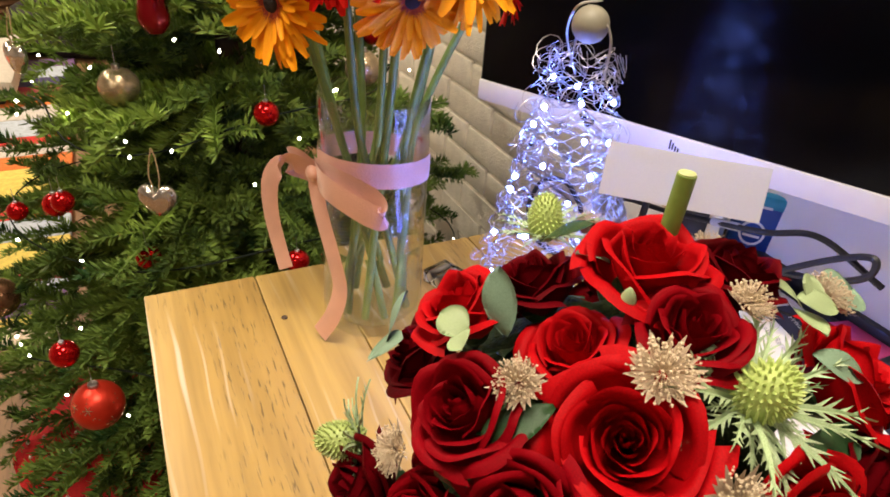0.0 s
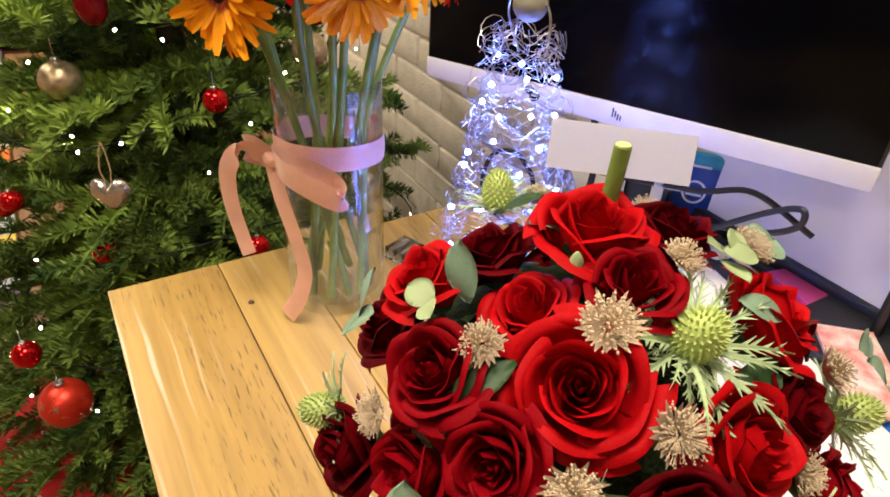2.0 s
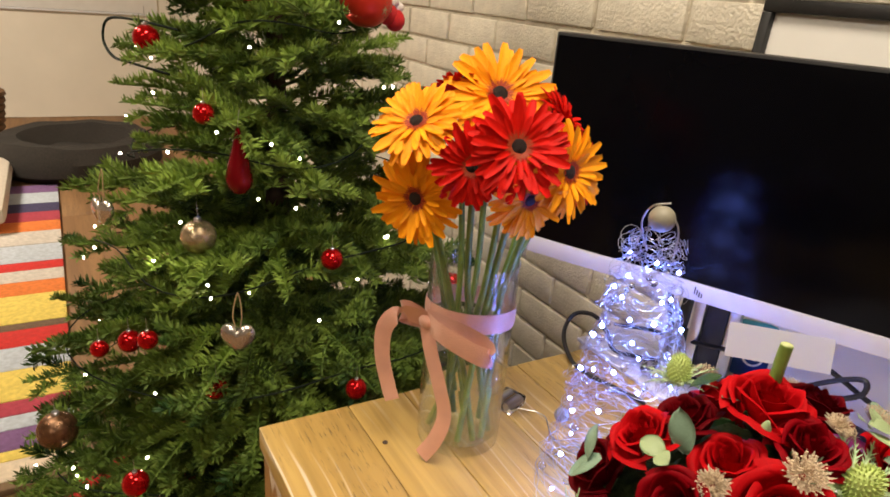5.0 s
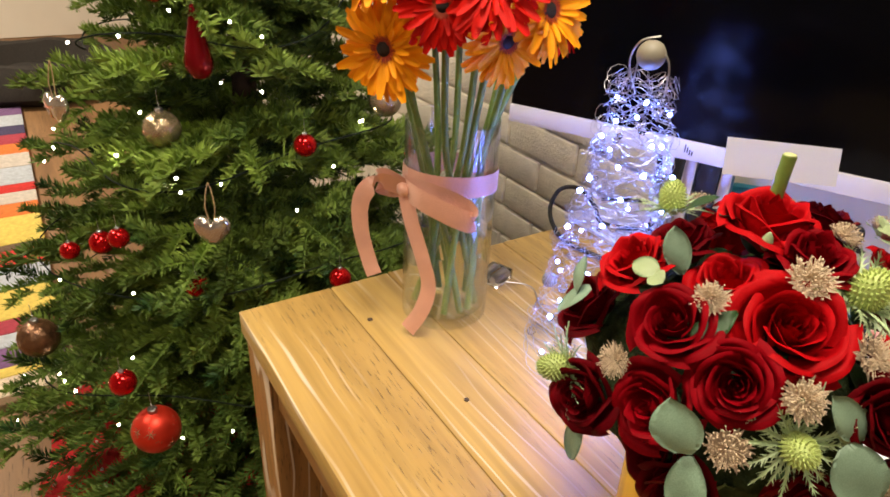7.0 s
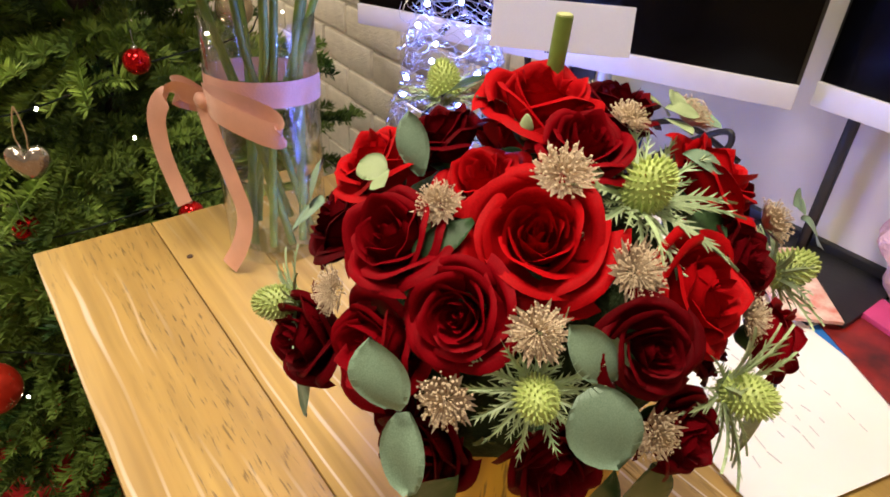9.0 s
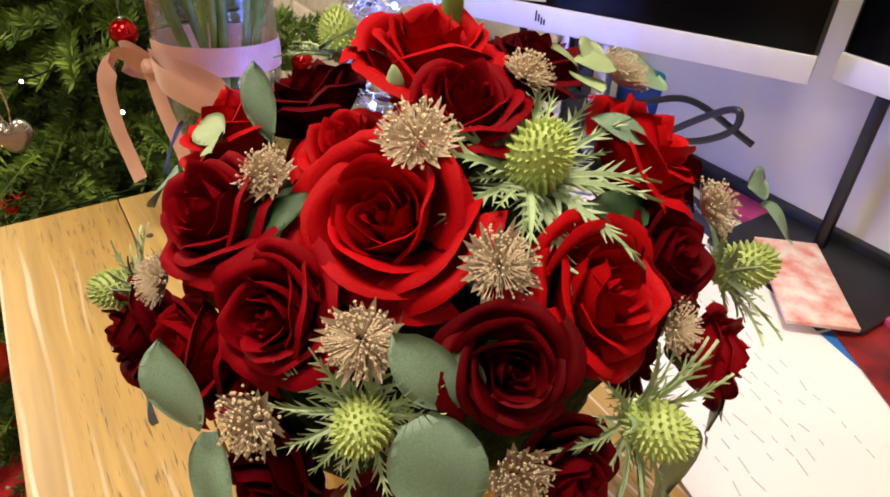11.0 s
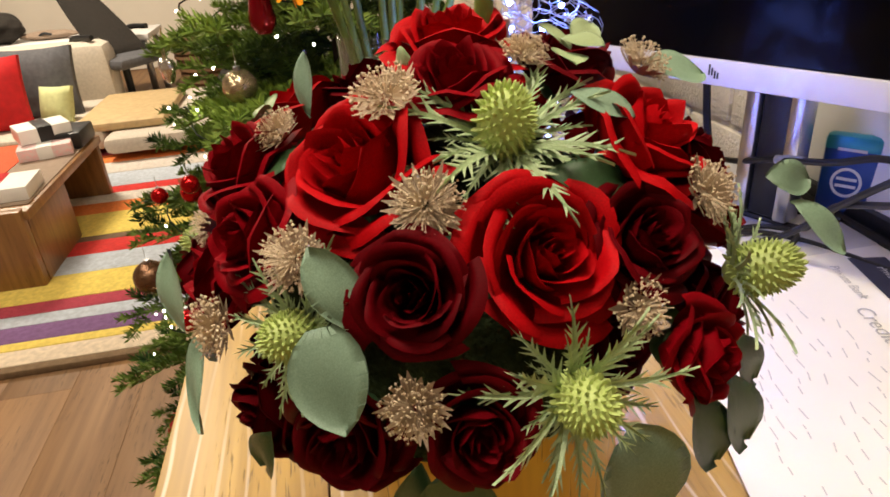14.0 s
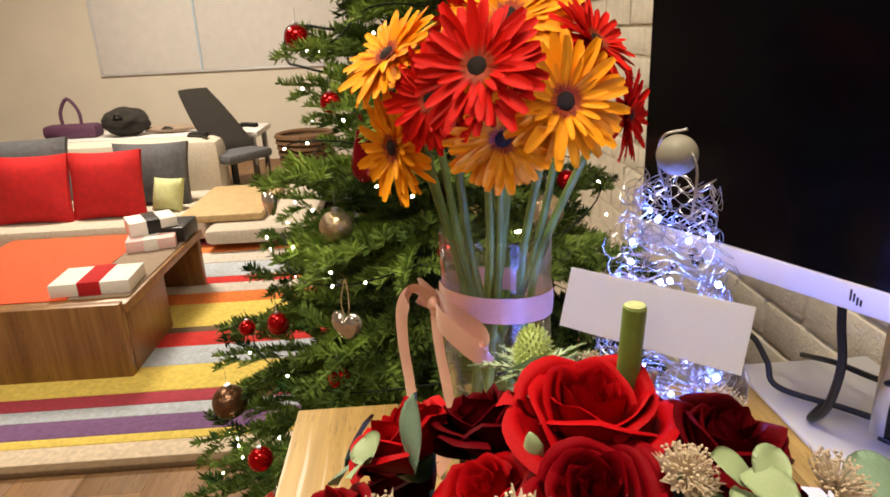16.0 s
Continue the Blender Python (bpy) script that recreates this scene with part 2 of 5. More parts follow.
material("gerbera_orange", (1.0, 0.42, 0.006), 0.5, spec=0.2, vary=0.18, scale=70, bump=0.2, bump_scale=500, each=0.12, stretch=(1, 1, 1), second=(0.98, 0.29, 0.003))
material("gerbera_red", (0.7, 0.008, 0.003), 0.5, spec=0.15, vary=0.25, scale=70, bump=0.2, bump_scale=500, each=0.15)
material("gerbera_eye", (0.02, 0.008, 0.006), 0.7, vary=0.4, scale=500, bump=0.8, bump_scale=700)
material("gerbera_fringe", (0.5, 0.06, 0.012), 0.6, vary=0.4, scale=400)
material("stem_green", (0.17, 0.26, 0.05), 0.45, vary=0.3, scale=60, bump=0.2, each=0.2)
material("cut_end", (0.5, 0.55, 0.26), 0.7, vary=0.2, scale=300)
material("eucalyptus", (0.21, 0.31, 0.22), 0.5, vary=0.22, scale=60, bump=0.15, bump_scale=300, each=0.22, second=(0.15, 0.24, 0.16))
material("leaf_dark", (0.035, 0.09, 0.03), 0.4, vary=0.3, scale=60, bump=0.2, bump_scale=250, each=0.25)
# near-black green: the shade between the flowers put into the colour
material("core_shade", (0.03, 0.045, 0.018), 0.9, spec=0.1, vary=0.5, scale=120, bump=1.0, bump_scale=300)
material("leaf_fresh", (0.36, 0.46, 0.24), 0.45, vary=0.2, scale=60, bump=0.15, bump_scale=250, each=0.15)
material("thistle_head", (0.46, 0.54, 0.2), 0.55, vary=0.35, scale=300, each=0.15, second=(0.32, 0.42, 0.1))
material("thistle_bract", (0.5, 0.58, 0.38), 0.5, vary=0.3, scale=120, each=0.2, second=(0.25, 0.38, 0.16))
material("astrantia", (0.66, 0.58, 0.36), 0.65, vary=0.3, scale=300, each=0.15, second=(0.42, 0.28, 0.24))
material("astrantia_bract", (0.5, 0.44, 0.28), 0.6, vary=0.35, scale=150, each=0.2, second=(0.26, 0.13, 0.13))
material("satin", (0.7, 0.36, 0.26), 0.3, vary=0.1, scale=40, bump=0.15, bump_scale=500, Sheen_Weight=0.4, Anisotropic=0.5)
material("wire", (0.5, 0.49, 0.48), 0.35, metal=1.0, vary=0.1, scale=90)
material("champagne_leaf", (0.42, 0.36, 0.22), 0.45, metal=0.6, vary=0.4, scale=200, bump=0.5, bump_scale=300)
material("grey_bead", (0.28, 0.26, 0.2), 0.5, vary=0.15, scale=60)
material("needles", (0.21, 0.3, 0.055), 0.5, spec=0.15, vary=0.45, scale=11, each=0.4, second=(0.018, 0.05, 0.012))
material("twig", (0.12, 0.08, 0.035), 0.8, vary=0.3, scale=60, bump=0.4)
material("bark", (0.09, 0.055, 0.03), 0.9, vary=0.4, scale=40, bump=0.8, bump_scale=60)
material("bauble_red", (0.55, 0.006, 0.008), 0.1, metal=0.75, vary=0.15, scale=20)
material("bauble_dark", (0.22, 0.003, 0.008), 0.06, metal=0.5, vary=0.15, scale=20)
material("bauble_satin", (0.62, 0.035, 0.015), 0.38, metal=0.6, vary=0.2, scale=25)
material("bauble_gold", (0.56, 0.44, 0.28), 0.22, metal=0.8, vary=0.35, scale=60, bump=0.4, bump_scale=120)
material("bauble_brown", (0.2, 0.1, 0.05), 0.2, metal=0.7, vary=0.5, scale=70, bump=0.6, bump_scale=120)
material("heart_silver", (0.72, 0.68, 0.62), 0.16, metal=0.9, vary=0.25, scale=60, bump=0.3, bump_scale=70)
material("twine", (0.4, 0.28, 0.14), 0.9, vary=0.3, scale=300, bump=0.5)
material("felt_red", (0.5, 0.01, 0.012), 0.9, vary=0.2, scale=200, bump=0.4, bump_scale=500)
material("felt_white", (0.75, 0.7, 0.64), 0.9, vary=0.12, scale=200, bump=0.4, bump_scale=500)
material("cable_green", (0.008, 0.014, 0.009), 0.7, spec=0.15, vary=0.2, scale=60)
material("tin_blue", (0.012, 0.06, 0.3), 0.3, metal=0.3, vary=0.2, scale=40)
material("tin_teal", (0.03, 0.3, 0.45), 0.3, metal=0.3, vary=0.2, scale=40)
material("rose_print", (0.75, 0.7, 0.62), 0.7, second=(0.7, 0.2, 0.16), scale=60, vary=0.1)
material("photo_dark", (0.02, 0.008, 0.008), 0.3, second=(0.35, 0.02, 0.015), scale=22, vary=0.2)
material("pink_fleece", (0.75, 0.5, 0.58), 0.95, vary=0.15, scale=60, bump=0.8, bump_scale=250)
material("magenta", (0.55, 0.05, 0.2), 0.6, vary=0.15, scale=40)
material("sofa_cloth", (0.54, 0.48, 0.4), 0.9, vary=0.12, scale=60, bump=0.4, bump_scale=500)
material("cushion_red", (0.55, 0.008, 0.01), 0.85, vary=0.15, scale=30, bump=0.4, bump_scale=400)
material("cushion_grey", (0.1, 0.1, 0.11), 0.9, vary=0.2, scale=40, bump=0.5, bump_scale=300)
material("cushion_lime", (0.55, 0.58, 0.28), 0.9, vary=0.12, scale=40, bump=0.4, bump_scale=300)
material("board_tan", (0.5, 0.36, 0.18), 0.6, vary=0.15, scale=30)
material("runner_orange", (0.75, 0.09, 0.02), 0.8, vary=0.12, scale=40, bump=0.3, bump_scale=300)
material("runner_taupe", (0.3, 0.22, 0.16), 0.8, vary=0.12, scale=40, bump=0.3, bump_scale=300)
material("fur_dark", (0.025, 0.02, 0.016), 0.95, vary=0.4, scale=120, bump=0.9, bump_scale=220)
material("wicker", (0.17, 0.085, 0.035), 0.7, vary=0.4, scale=120, bump=0.9, bump_scale=90)
material("bag_purple", (0.09, 0.03, 0.07), 0.6, vary=0.2, scale=30)
material("gift_white", (0.8, 0.78, 0.74), 0.6, vary=0.05, scale=20)
material("gift_pink", (0.75, 0.42, 0.42), 0.6, vary=0.25, scale=80, second=(0.7, 0.6, 0.58))
glow("led_blue", (0.11, 0.21, 1.0), 300.0)
glow("fairy_bulb", (1.0, 0.9, 0.68), 45.0)
glow("diffuser", (1.0, 0.92, 0.78), 2.0)
for nm, c in (("rug_olive", (0.2, 0.13, 0.07)), ("rug_cream", (0.72, 0.6, 0.45)), ("rug_yellow", (0.78, 0.6, 0.13)), ("rug_purple", (0.2, 0.1, 0.24)), ("rug_blue", (0.5, 0.55, 0.62)),
              ("rug_rasp", (0.42, 0.05, 0.08)), ("rug_red", (0.6, 0.03, 0.025)), ("rug_brown", (0.16, 0.1, 0.06)), ("rug_orange", (0.75, 0.2, 0.04)), ("rug_pale", (0.62, 0.56, 0.5)), ("rug_navy", (0.06, 0.05, 0.12))):
    material(nm, c, 0.95, vary=0.18, scale=60, bump=0.8, bump_scale=350)


def clear(name, colour, ior, rough=0.0):
    m = bpy.data.materials.new(name)
    m.use_nodes = True
    b = m.node_tree.nodes["Principled BSDF"]
    b.inputs["Base Color"].default_value = (*colour, 1)
    b.inputs["Transmission Weight"].default_value = 1.0
    b.inputs["Roughness"].default_value = rough
    b.inputs["IOR"].default_value = ior
    M[name] = m


m = bpy.data.materials.new("glass")
m.use_nodes = True
N, L = m.node_tree.nodes, m.node_tree.links
fres, see, gloss, both = N.new("ShaderNodeLayerWeight"), N.new("ShaderNodeBsdfTransparent"), N.new("ShaderNodeBsdfGlossy"), N.new("ShaderNodeMixShader")
fres.inputs["Blend"].default_value = 0.5
steep, share = N.new("ShaderNodeMath"), N.new("ShaderNodeMath")
steep.operation, share.operation = "POWER", "MULTIPLY_ADD"
steep.inputs[1].default_value = 2.4
share.inputs[1].default_value, share.inputs[2].default_value = 0.85, 0.03
L.new(fres.outputs["Facing"], steep.inputs[0])
L.new(steep.outputs[0], share.inputs[0])
see.inputs["Color"].default_value = (0.975, 0.99, 0.985, 1)
gloss.inputs["Roughness"].default_value = 0.02
L.new(share.outputs[0], both.inputs[0])
L.new(see.outputs[0], both.inputs[1])
L.new(gloss.outputs[0], both.inputs[2])
L.new(both.outputs[0], N["Material Output"].inputs["Surface"])
M["glass"] = m
m = bpy.data.materials.new("card_white")
m.use_nodes = True
N, L = m.node_tree.nodes, m.node_tree.links
lit, thru, both = N.new("ShaderNodeBsdfDiffuse"), N.new("ShaderNodeBsdfTranslucent"), N.new("ShaderNodeMixShader")
grain = N.new("ShaderNodeTexNoise")
grain.inputs["Scale"].default_value = 90
tint = N.new("ShaderNodeValToRGB")
tint.color_ramp.elements[0].color, tint.color_ramp.elements[1].color = (0.72, 0.73, 0.76, 1), (0.86, 0.86, 0.88, 1)
L.new(grain.outputs["Fac"], tint.inputs[0])
L.new(tint.outputs[0], lit.inputs["Color"])
L.new(tint.outputs[0], thru.inputs["Color"])
both.inputs[0].default_value = 0.5
L.new(lit.outputs[0], both.inputs[1])
L.new(thru.outputs[0], both.inputs[2])
L.new(both.outputs[0], N["Material Output"].inputs["Surface"])
M["card_white"] = m
clear("water", (0.97, 0.99, 0.95), 1.06)
clear("crystal", (0.95, 0.96, 1.0), 1.5)

# ---------------------------------------------------------------- lamps of the room
WARM = (1.0, 0.865, 0.68)
ceiling_lamp(0.5, 0.0, 0.6, 0.6, 40, WARM)
ceiling_lamp(-0.9, -1.2, 0.6, 0.6, 35, WARM)
ceiling_lamp(-3.4, -1.6, 0.6, 0.6, 140, WARM)
ceiling_lamp(1.7, -1.6, 0.6, 0.6, 20, WARM)

# ---------------------------------------------------------------- room
def slab(name, lo, hi, mat, label, category):
    bm = bmesh.new()
    add_box(bm, lo, hi)
    return solid(name, bm, M[mat], label, category, "structure", smooth=False)


floor = slab("floor", (-6.1, -4.2, -0.1), (3.2, 0.75, -0.006), "laminate", "warm brown laminate plank floor", "floor")
slab("ceiling", (-6.1, -4.2, 2.68), (3.2, 0.95, 2.8), "ceiling_low_bounce", "plain unseen ceiling, toned down to return less light", "ceiling")
slab("wall_west", (-6.2, -4.2, 0), (-5.8, 0.95, 2.7), "plaster", "plain warm white plaster wall", "wall")
# east and south walls stay unseen; darkened to hold back fill light
slab("wall_east", (3.1, -4.2, 0), (3.3, 0.95, 2.7), "wall_low_bounce", "plain unseen wall, toned dark to return less light", "wall")
slab("wall_south", (-6.1, -4.3, 0), (3.2, -4.1, 2.7), "wall_low_bounce", "plain unseen wall, toned dark to return less light", "wall")
wall_north = slab("wall_north", (-6.1, 0.756, 0), (3.2, 0.95, 2.7), "mortar_paint", "cream painted brick wall with worn joints", "wall")

# table: planks on an apron with square corner legs
table = thing("wooden_table", (0, 0, 0), "honey oak table with plank top and square legs, limed grain", "table")
TX, TY = 1.5, 0.72


def plank_mesh(name, sx, sy, sz, mat, bevel=0.003):
    bm = bmesh.new()
    add_box(bm, (0, 0, -sz), (sx, sy, 0), bevel)
    return mesh_of(name, bm, M[mat])


edges = [0.0, 0.118, 0.2, 0.305, 0.392, 0.5, 0.61, TY]
for k, (a, b) in enumerate(zip(edges, edges[1:])):
    placed("plank", plank_mesh("plank", TX, b - a - 0.0012, 0.03, "oak_top", 0.0012), table, pose(0, a, 0.75 - (0.0004 if k % 2 else 0)))
for x, y in ((0.004, 0.004), (TX - 0.084, 0.004), (0.004, TY - 0.084), (TX - 0.084, TY - 0.084)):
    bm = bmesh.new()
    add_box(bm, (x, y, 0), (x + 0.08, y + 0.08, 0.719), 0.003)
    part("leg", bm, M["oak_leg"], table)
for lo, hi in (((0.086, 0.012, 0.66), (TX - 0.086, 0.034, 0.719)), ((0.086, TY - 0.034, 0.66), (TX - 0.086, TY - 0.012, 0.719)), ((0.012, 0.086, 0.66), (0.034, TY - 0.086, 0.719)), ((TX - 0.034, 0.086, 0.66), (TX - 0.012, TY - 0.086, 0.719))):
    bm = bmesh.new()
    add_box(bm, lo, hi, 0.002)
    part("apron", bm, M["oak_rail"], table)
for x, y, r in ((0.088, 0.131, 0.0035), (0.262, 0.155, 0.003)):
    bm = bmesh.new()
    lathe(bm, ((r, -0.001), (r * 0.9, 0.0006), (r * 0.4, 0.0009), (0, 0.0009)), 14, (x, y, 0.75))
    part("knot", bm, M["bark"], table, "small dark wood knot")

# ---------------------------------------------------------------- roses
def petal_mesh(layer, seed):
    """One cupped petal: it swells from the foot, stands up and rolls its rim outward."""
    R, z1, w, lean, roll = layer
    rnd = random.Random(seed)
    nu, nv = 11, 11
    p1, p2, dent = rnd.uniform(0, 6), rnd.uniform(0, 6), rnd.uniform(-0.01, 0.05)
    R, z1 = R * rnd.uniform(0.92, 1.08), z1 + rnd.uniform(-0.05, 0.05)
    fold, peak, skew = rnd.uniform(0.15, 0.9), rnd.uniform(0.02, 0.13), rnd.uniform(-0.09, 0.09)
    V, F = [], []
    for j in range(nv):
        v = j / (nv - 1)
        for i in range(nu):
            u = -1 + 2 * i / (nu - 1)
            spread = w * (0.4 + 0.6 * math.sin(math.pi / 2 * min(1, v * 1.5)))
            top = z1 * (1 - 0.12 * u * u) - 0.2 * abs(u) ** 2.6 + dent * (1 - abs(u)) + 0.026 * math.sin(4.5 * u + p1) + peak * max(0, 1 - 2.2 * abs(u)) + skew * u
            r = R * (0.3 + 0.7 * math.sin(math.pi / 2 * min(1, v * 1.45))) + lean * max(0, v - 0.45) + 0.15 * R * u + 0.02 * math.sin(5 * u + 4 * v + p2) * v
            z = -0.75 + (top + 0.75) * (1 - (1 - v) ** 1.25)
            k = max(0, v - 0.74) / 0.26
            r += roll * k ** 1.6 * (1 + 0.25 * math.sin(3 * u + p2))
            r += roll * fold * abs(u) ** 3 * v * v
            z -= roll * 0.75 * k ** 2.4 + roll * 0.5 * fold * abs(u) ** 4 * v
            a = u * spread
            V.append((r * math.cos(a), r * math.sin(a), z))
    for j in range(nv - 1):
        for i in range(nu - 1):
            a = j * nu + i
            F.append((a, a + 1, a + nu + 1, a + nu))
    return V, F


LAYERS = ((0.07, 0.2, 1.9, -0.02, 0.0), (0.15, 0.25, 1.45, -0.03, 0.012), (0.25, 0.29, 1.3, -0.02, 0.025), (0.36, 0.31, 1.2, 0.0, 0.045),
          (0.48, 0.29, 1.1, 0.04, 0.075), (0.6, 0.22, 1.0, 0.1, 0.12), (0.7, 0.1, 0.95, 0.16, 0.17))
COUNTS = (2, 3, 3, 4, 4, 5, 5)
ROSE = {}
for tone in ("petal_red", "petal_mid", "petal_dark"):
    for var in range(3):
        V, F = [], []
        for k in range(4):
            for q in range(COUNTS[k]):
                pv, pf = petal_mesh(LAYERS[k], 31 * k + 7 * q + 100 * var)
                a = math.tau * q / COUNTS[k] + k * 1.1 + 0.45 * math.sin(5 * q + 3 * k + 2 * var)
                n = len(V)
                V += [(x * math.cos(a) - y * math.sin(a), x * math.sin(a) + y * math.cos(a), z) for x, y, z in pv]
                F += [tuple(i + n for i in f) for f in pf]
        ROSE[tone, "heart", var] = raw_mesh("rose", V, F, M[tone], True)
        for k in (4, 5, 6):
            ROSE[tone, k, var] = raw_mesh("petal", *petal_mesh(LAYERS[k], 900 + k * 13 + var), M[tone], True)
bm = bmesh.new()
lathe(bm, ((0.0, -1.05), (0.16, -1.0), (0.3, -0.86), (0.42, -0.66), (0.36, -0.6), (0.1, -0.62)), 12)
CUP = mesh_of("calyx", bm, M["leaf_dark"])

arrangement = thing("flower_arrangement", (0.498, 0.212, 0.75), "domed red rose and sea holly arrangement in a yellow pot", "flower arrangement")
A0 = Vector((0.498, 0.212, 0.75))
CORE = Vector((0.484, 0.203, 0.925))


def rose(p, r, tone, seed):
    rnd = random.Random(seed)
    p = Vector(p)
    d = (p - CORE).normalized()
    d = (d + Vector((rnd.uniform(-0.2, 0.2), rnd.uniform(-0.2, 0.2), 0.1 + rnd.uniform(-0.15, 0.15)))).normalized()
    m = Matrix.Translation(p - A0 - d * r * 0.1) @ frame_of(d, rnd.uniform(0, 6.28)) @ Matrix.Diagonal((r, r, r * rnd.uniform(0.92, 1.08), 1))
    var = rnd.randrange(3)
    ob = placed("rose", ROSE[tone, "heart", var], arrangement, m, {"petal_red": "open bright red rose", "petal_mid": "crimson rose", "petal_dark": "dark burgundy red rose"}[tone])
    for k in (4, 5, 6):
        for q in range(COUNTS[k]):
            a = math.tau * q / COUNTS[k] + k * 1.3 + rnd.uniform(-0.28, 0.28)
            tilt = rnd.uniform(-0.08, 0.14) + (0.1 if k == 6 else 0)
            placed("petal", ROSE[tone, k, (2 * q + var + k) % 3], ob, Matrix.Rotation(a, 4, "Z") @ Matrix.Translation((0, 0, -0.7)) @ Matrix.Rotation(tilt, 4, "Y") @ Matrix.Translation((0, 0, 0.7 + rnd.uniform(-0.05, 0.05))))
    placed("calyx", CUP, ob)


B, C, D = "petal_red", "petal_mid", "petal_dark"
ROSES = (((0.496, 0.113, 1.007), 0.0225, C), ((0.539, 0.157, 1.015), 0.0305, B), ((0.540, 0.117, 0.992), 0.0215, C), ((0.507, 0.096, 0.962), 0.0235, C), ((0.443, 0.138, 1.014), 0.0225, B),
         ((0.488, 0.169, 1.016), 0.0205, B), ((0.481, 0.209, 1.046), 0.0275, B), ((0.447, 0.172, 1.022), 0.0215, D), ((0.519, 0.201, 1.038), 0.021, C), ((0.546, 0.269, 1.016), 0.0255, B),
         ((0.578, 0.254, 0.990), 0.0205, D), ((0.584, 0.217, 0.992), 0.0275, B), ((0.594, 0.169, 0.990), 0.0188, D), ((0.610, 0.186, 0.946), 0.0188, D), ((0.534, 0.108, 0.908), 0.0215, D),
         ((0.583, 0.142, 0.928), 0.0215, D), ((0.470, 0.082, 0.945), 0.0215, D))
ROSES2 = (((0.602, 0.266, 0.954), 0.0178, C), ((0.491, 0.256, 1.036), 0.0215, D), ((0.425, 0.250, 1.0), 0.025, B), ((0.442, 0.296, 0.972), 0.025, D), ((0.388, 0.197, 0.96), 0.025, C),
          ((0.413, 0.132, 0.965), 0.024, D), ((0.522, 0.308, 0.975), 0.025, C), ((0.396, 0.268, 0.945), 0.024, D), ((0.55, 0.305, 0.935), 0.022, D), ((0.538, 0.293, 1.0), 0.019, D), ((0.505, 0.112, 0.915), 0.021, D), ((0.580, 0.244, 0.950), 0.020, D))
for i, (p, r, tone) in enumerate(ROSES + ROSES2):
    rose(p, r * 1.05, tone, 40 + i)

# inner foliage ball, coloured dark as the shade in the gaps, and the pot
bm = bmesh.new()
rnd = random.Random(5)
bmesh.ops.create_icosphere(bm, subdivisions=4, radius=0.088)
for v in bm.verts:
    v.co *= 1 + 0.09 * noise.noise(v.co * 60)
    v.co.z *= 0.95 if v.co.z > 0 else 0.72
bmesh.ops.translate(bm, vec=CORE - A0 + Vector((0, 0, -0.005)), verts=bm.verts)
part("foliage_core", bm, M["core_shade"], arrangement, "filling foliage core, coloured near black for the shade between flowers")
bm = bmesh.new()
lathe(bm, ((0.0, 0.0), (0.06, 0.0), (0.0625, 0.004), (0.066, 0.142), (0.0645, 0.147), (0.0605, 0.147), (0.058, 0.02), (0.0, 0.02)), 48)
part("pot", bm, M["pot_wood"], arrangement, "round yellow stained wooden pot")


def leaf_mesh(name, length, width, mat, tip=0.0, cup=0.12, fold=0.15):
    nv, nu = 9, 7
    V, F = [], []
    for j in range(nv):
        v = j / (nv - 1)
        half = width / 2 * (math.sin(math.pi * min(1, v * (1 - tip * 0.25) + 0.04)) ** (0.55 + 0.5 * tip))
        if j == nv - 1:
            half *= 0.25
        for i in range(nu):
            u = -1 + 2 * i / (nu - 1)
            V.append((u * half, v * length, cup * length * (v - 0.5) ** 2 * -1.2 + fold * abs(u) * half + 0.03 * length * math.sin(5 * v + 2 * u)))
    for j in range(nv - 1):
        for i in range(nu - 1):
            a = j * nu + i
            F.append((a, a + 1, a + nu + 1, a + nu))
    n = len(V)
    V += [(x, y, z - 0.0005) for x, y, z in V]
    F += [tuple(i + n for i in f[::-1]) for f in F]
    rim = [i for i in range(nu)] + [j * nu + nu - 1 for j in range(1, nv)] + [(nv - 1) * nu + i for i in range(nu - 2, -1, -1)] + [j * nu for j in range(nv - 2, 0, -1)]
    F += [(a, b, b + n, a + n) for a, b in zip(rim, rim[1:] + rim[:1])]
    return raw_mesh(name, V, F, M[mat], True)


ROUND = leaf_mesh("leaf", 1.0, 0.86, "eucalyptus")
OVAL = leaf_mesh("leaf", 1.0, 0.56, "eucalyptus", 0.3)
FRESH = leaf_mesh("leaf", 1.0, 0.85, "leaf_fresh", 0.3)
POINTED = leaf_mesh("leaf", 1.0, 0.5, "leaf_dark", 1.0)


def leaf(p, ln, me, down=(0, 0, -1), lift=0.2, out=0.006, label=""):
    """A leaf centred near p on the dome; down: where its tip points."""
    p = Vector(p)
    n = (p - CORE).normalized()
    t = Vector(down) - n * Vector(down).dot(n)
    t = (t.normalized() + n * lift).normalized()
    s = t.cross(n).normalized()
    k = s.cross(t)
    m = Matrix((s, t, k)).transposed().to_4x4()
    placed("leaf", me, arrangement, Matrix.Translation(p + n * out - A0 - t * ln * 0.5) @ m @ Matrix.Scale(ln, 4), label)


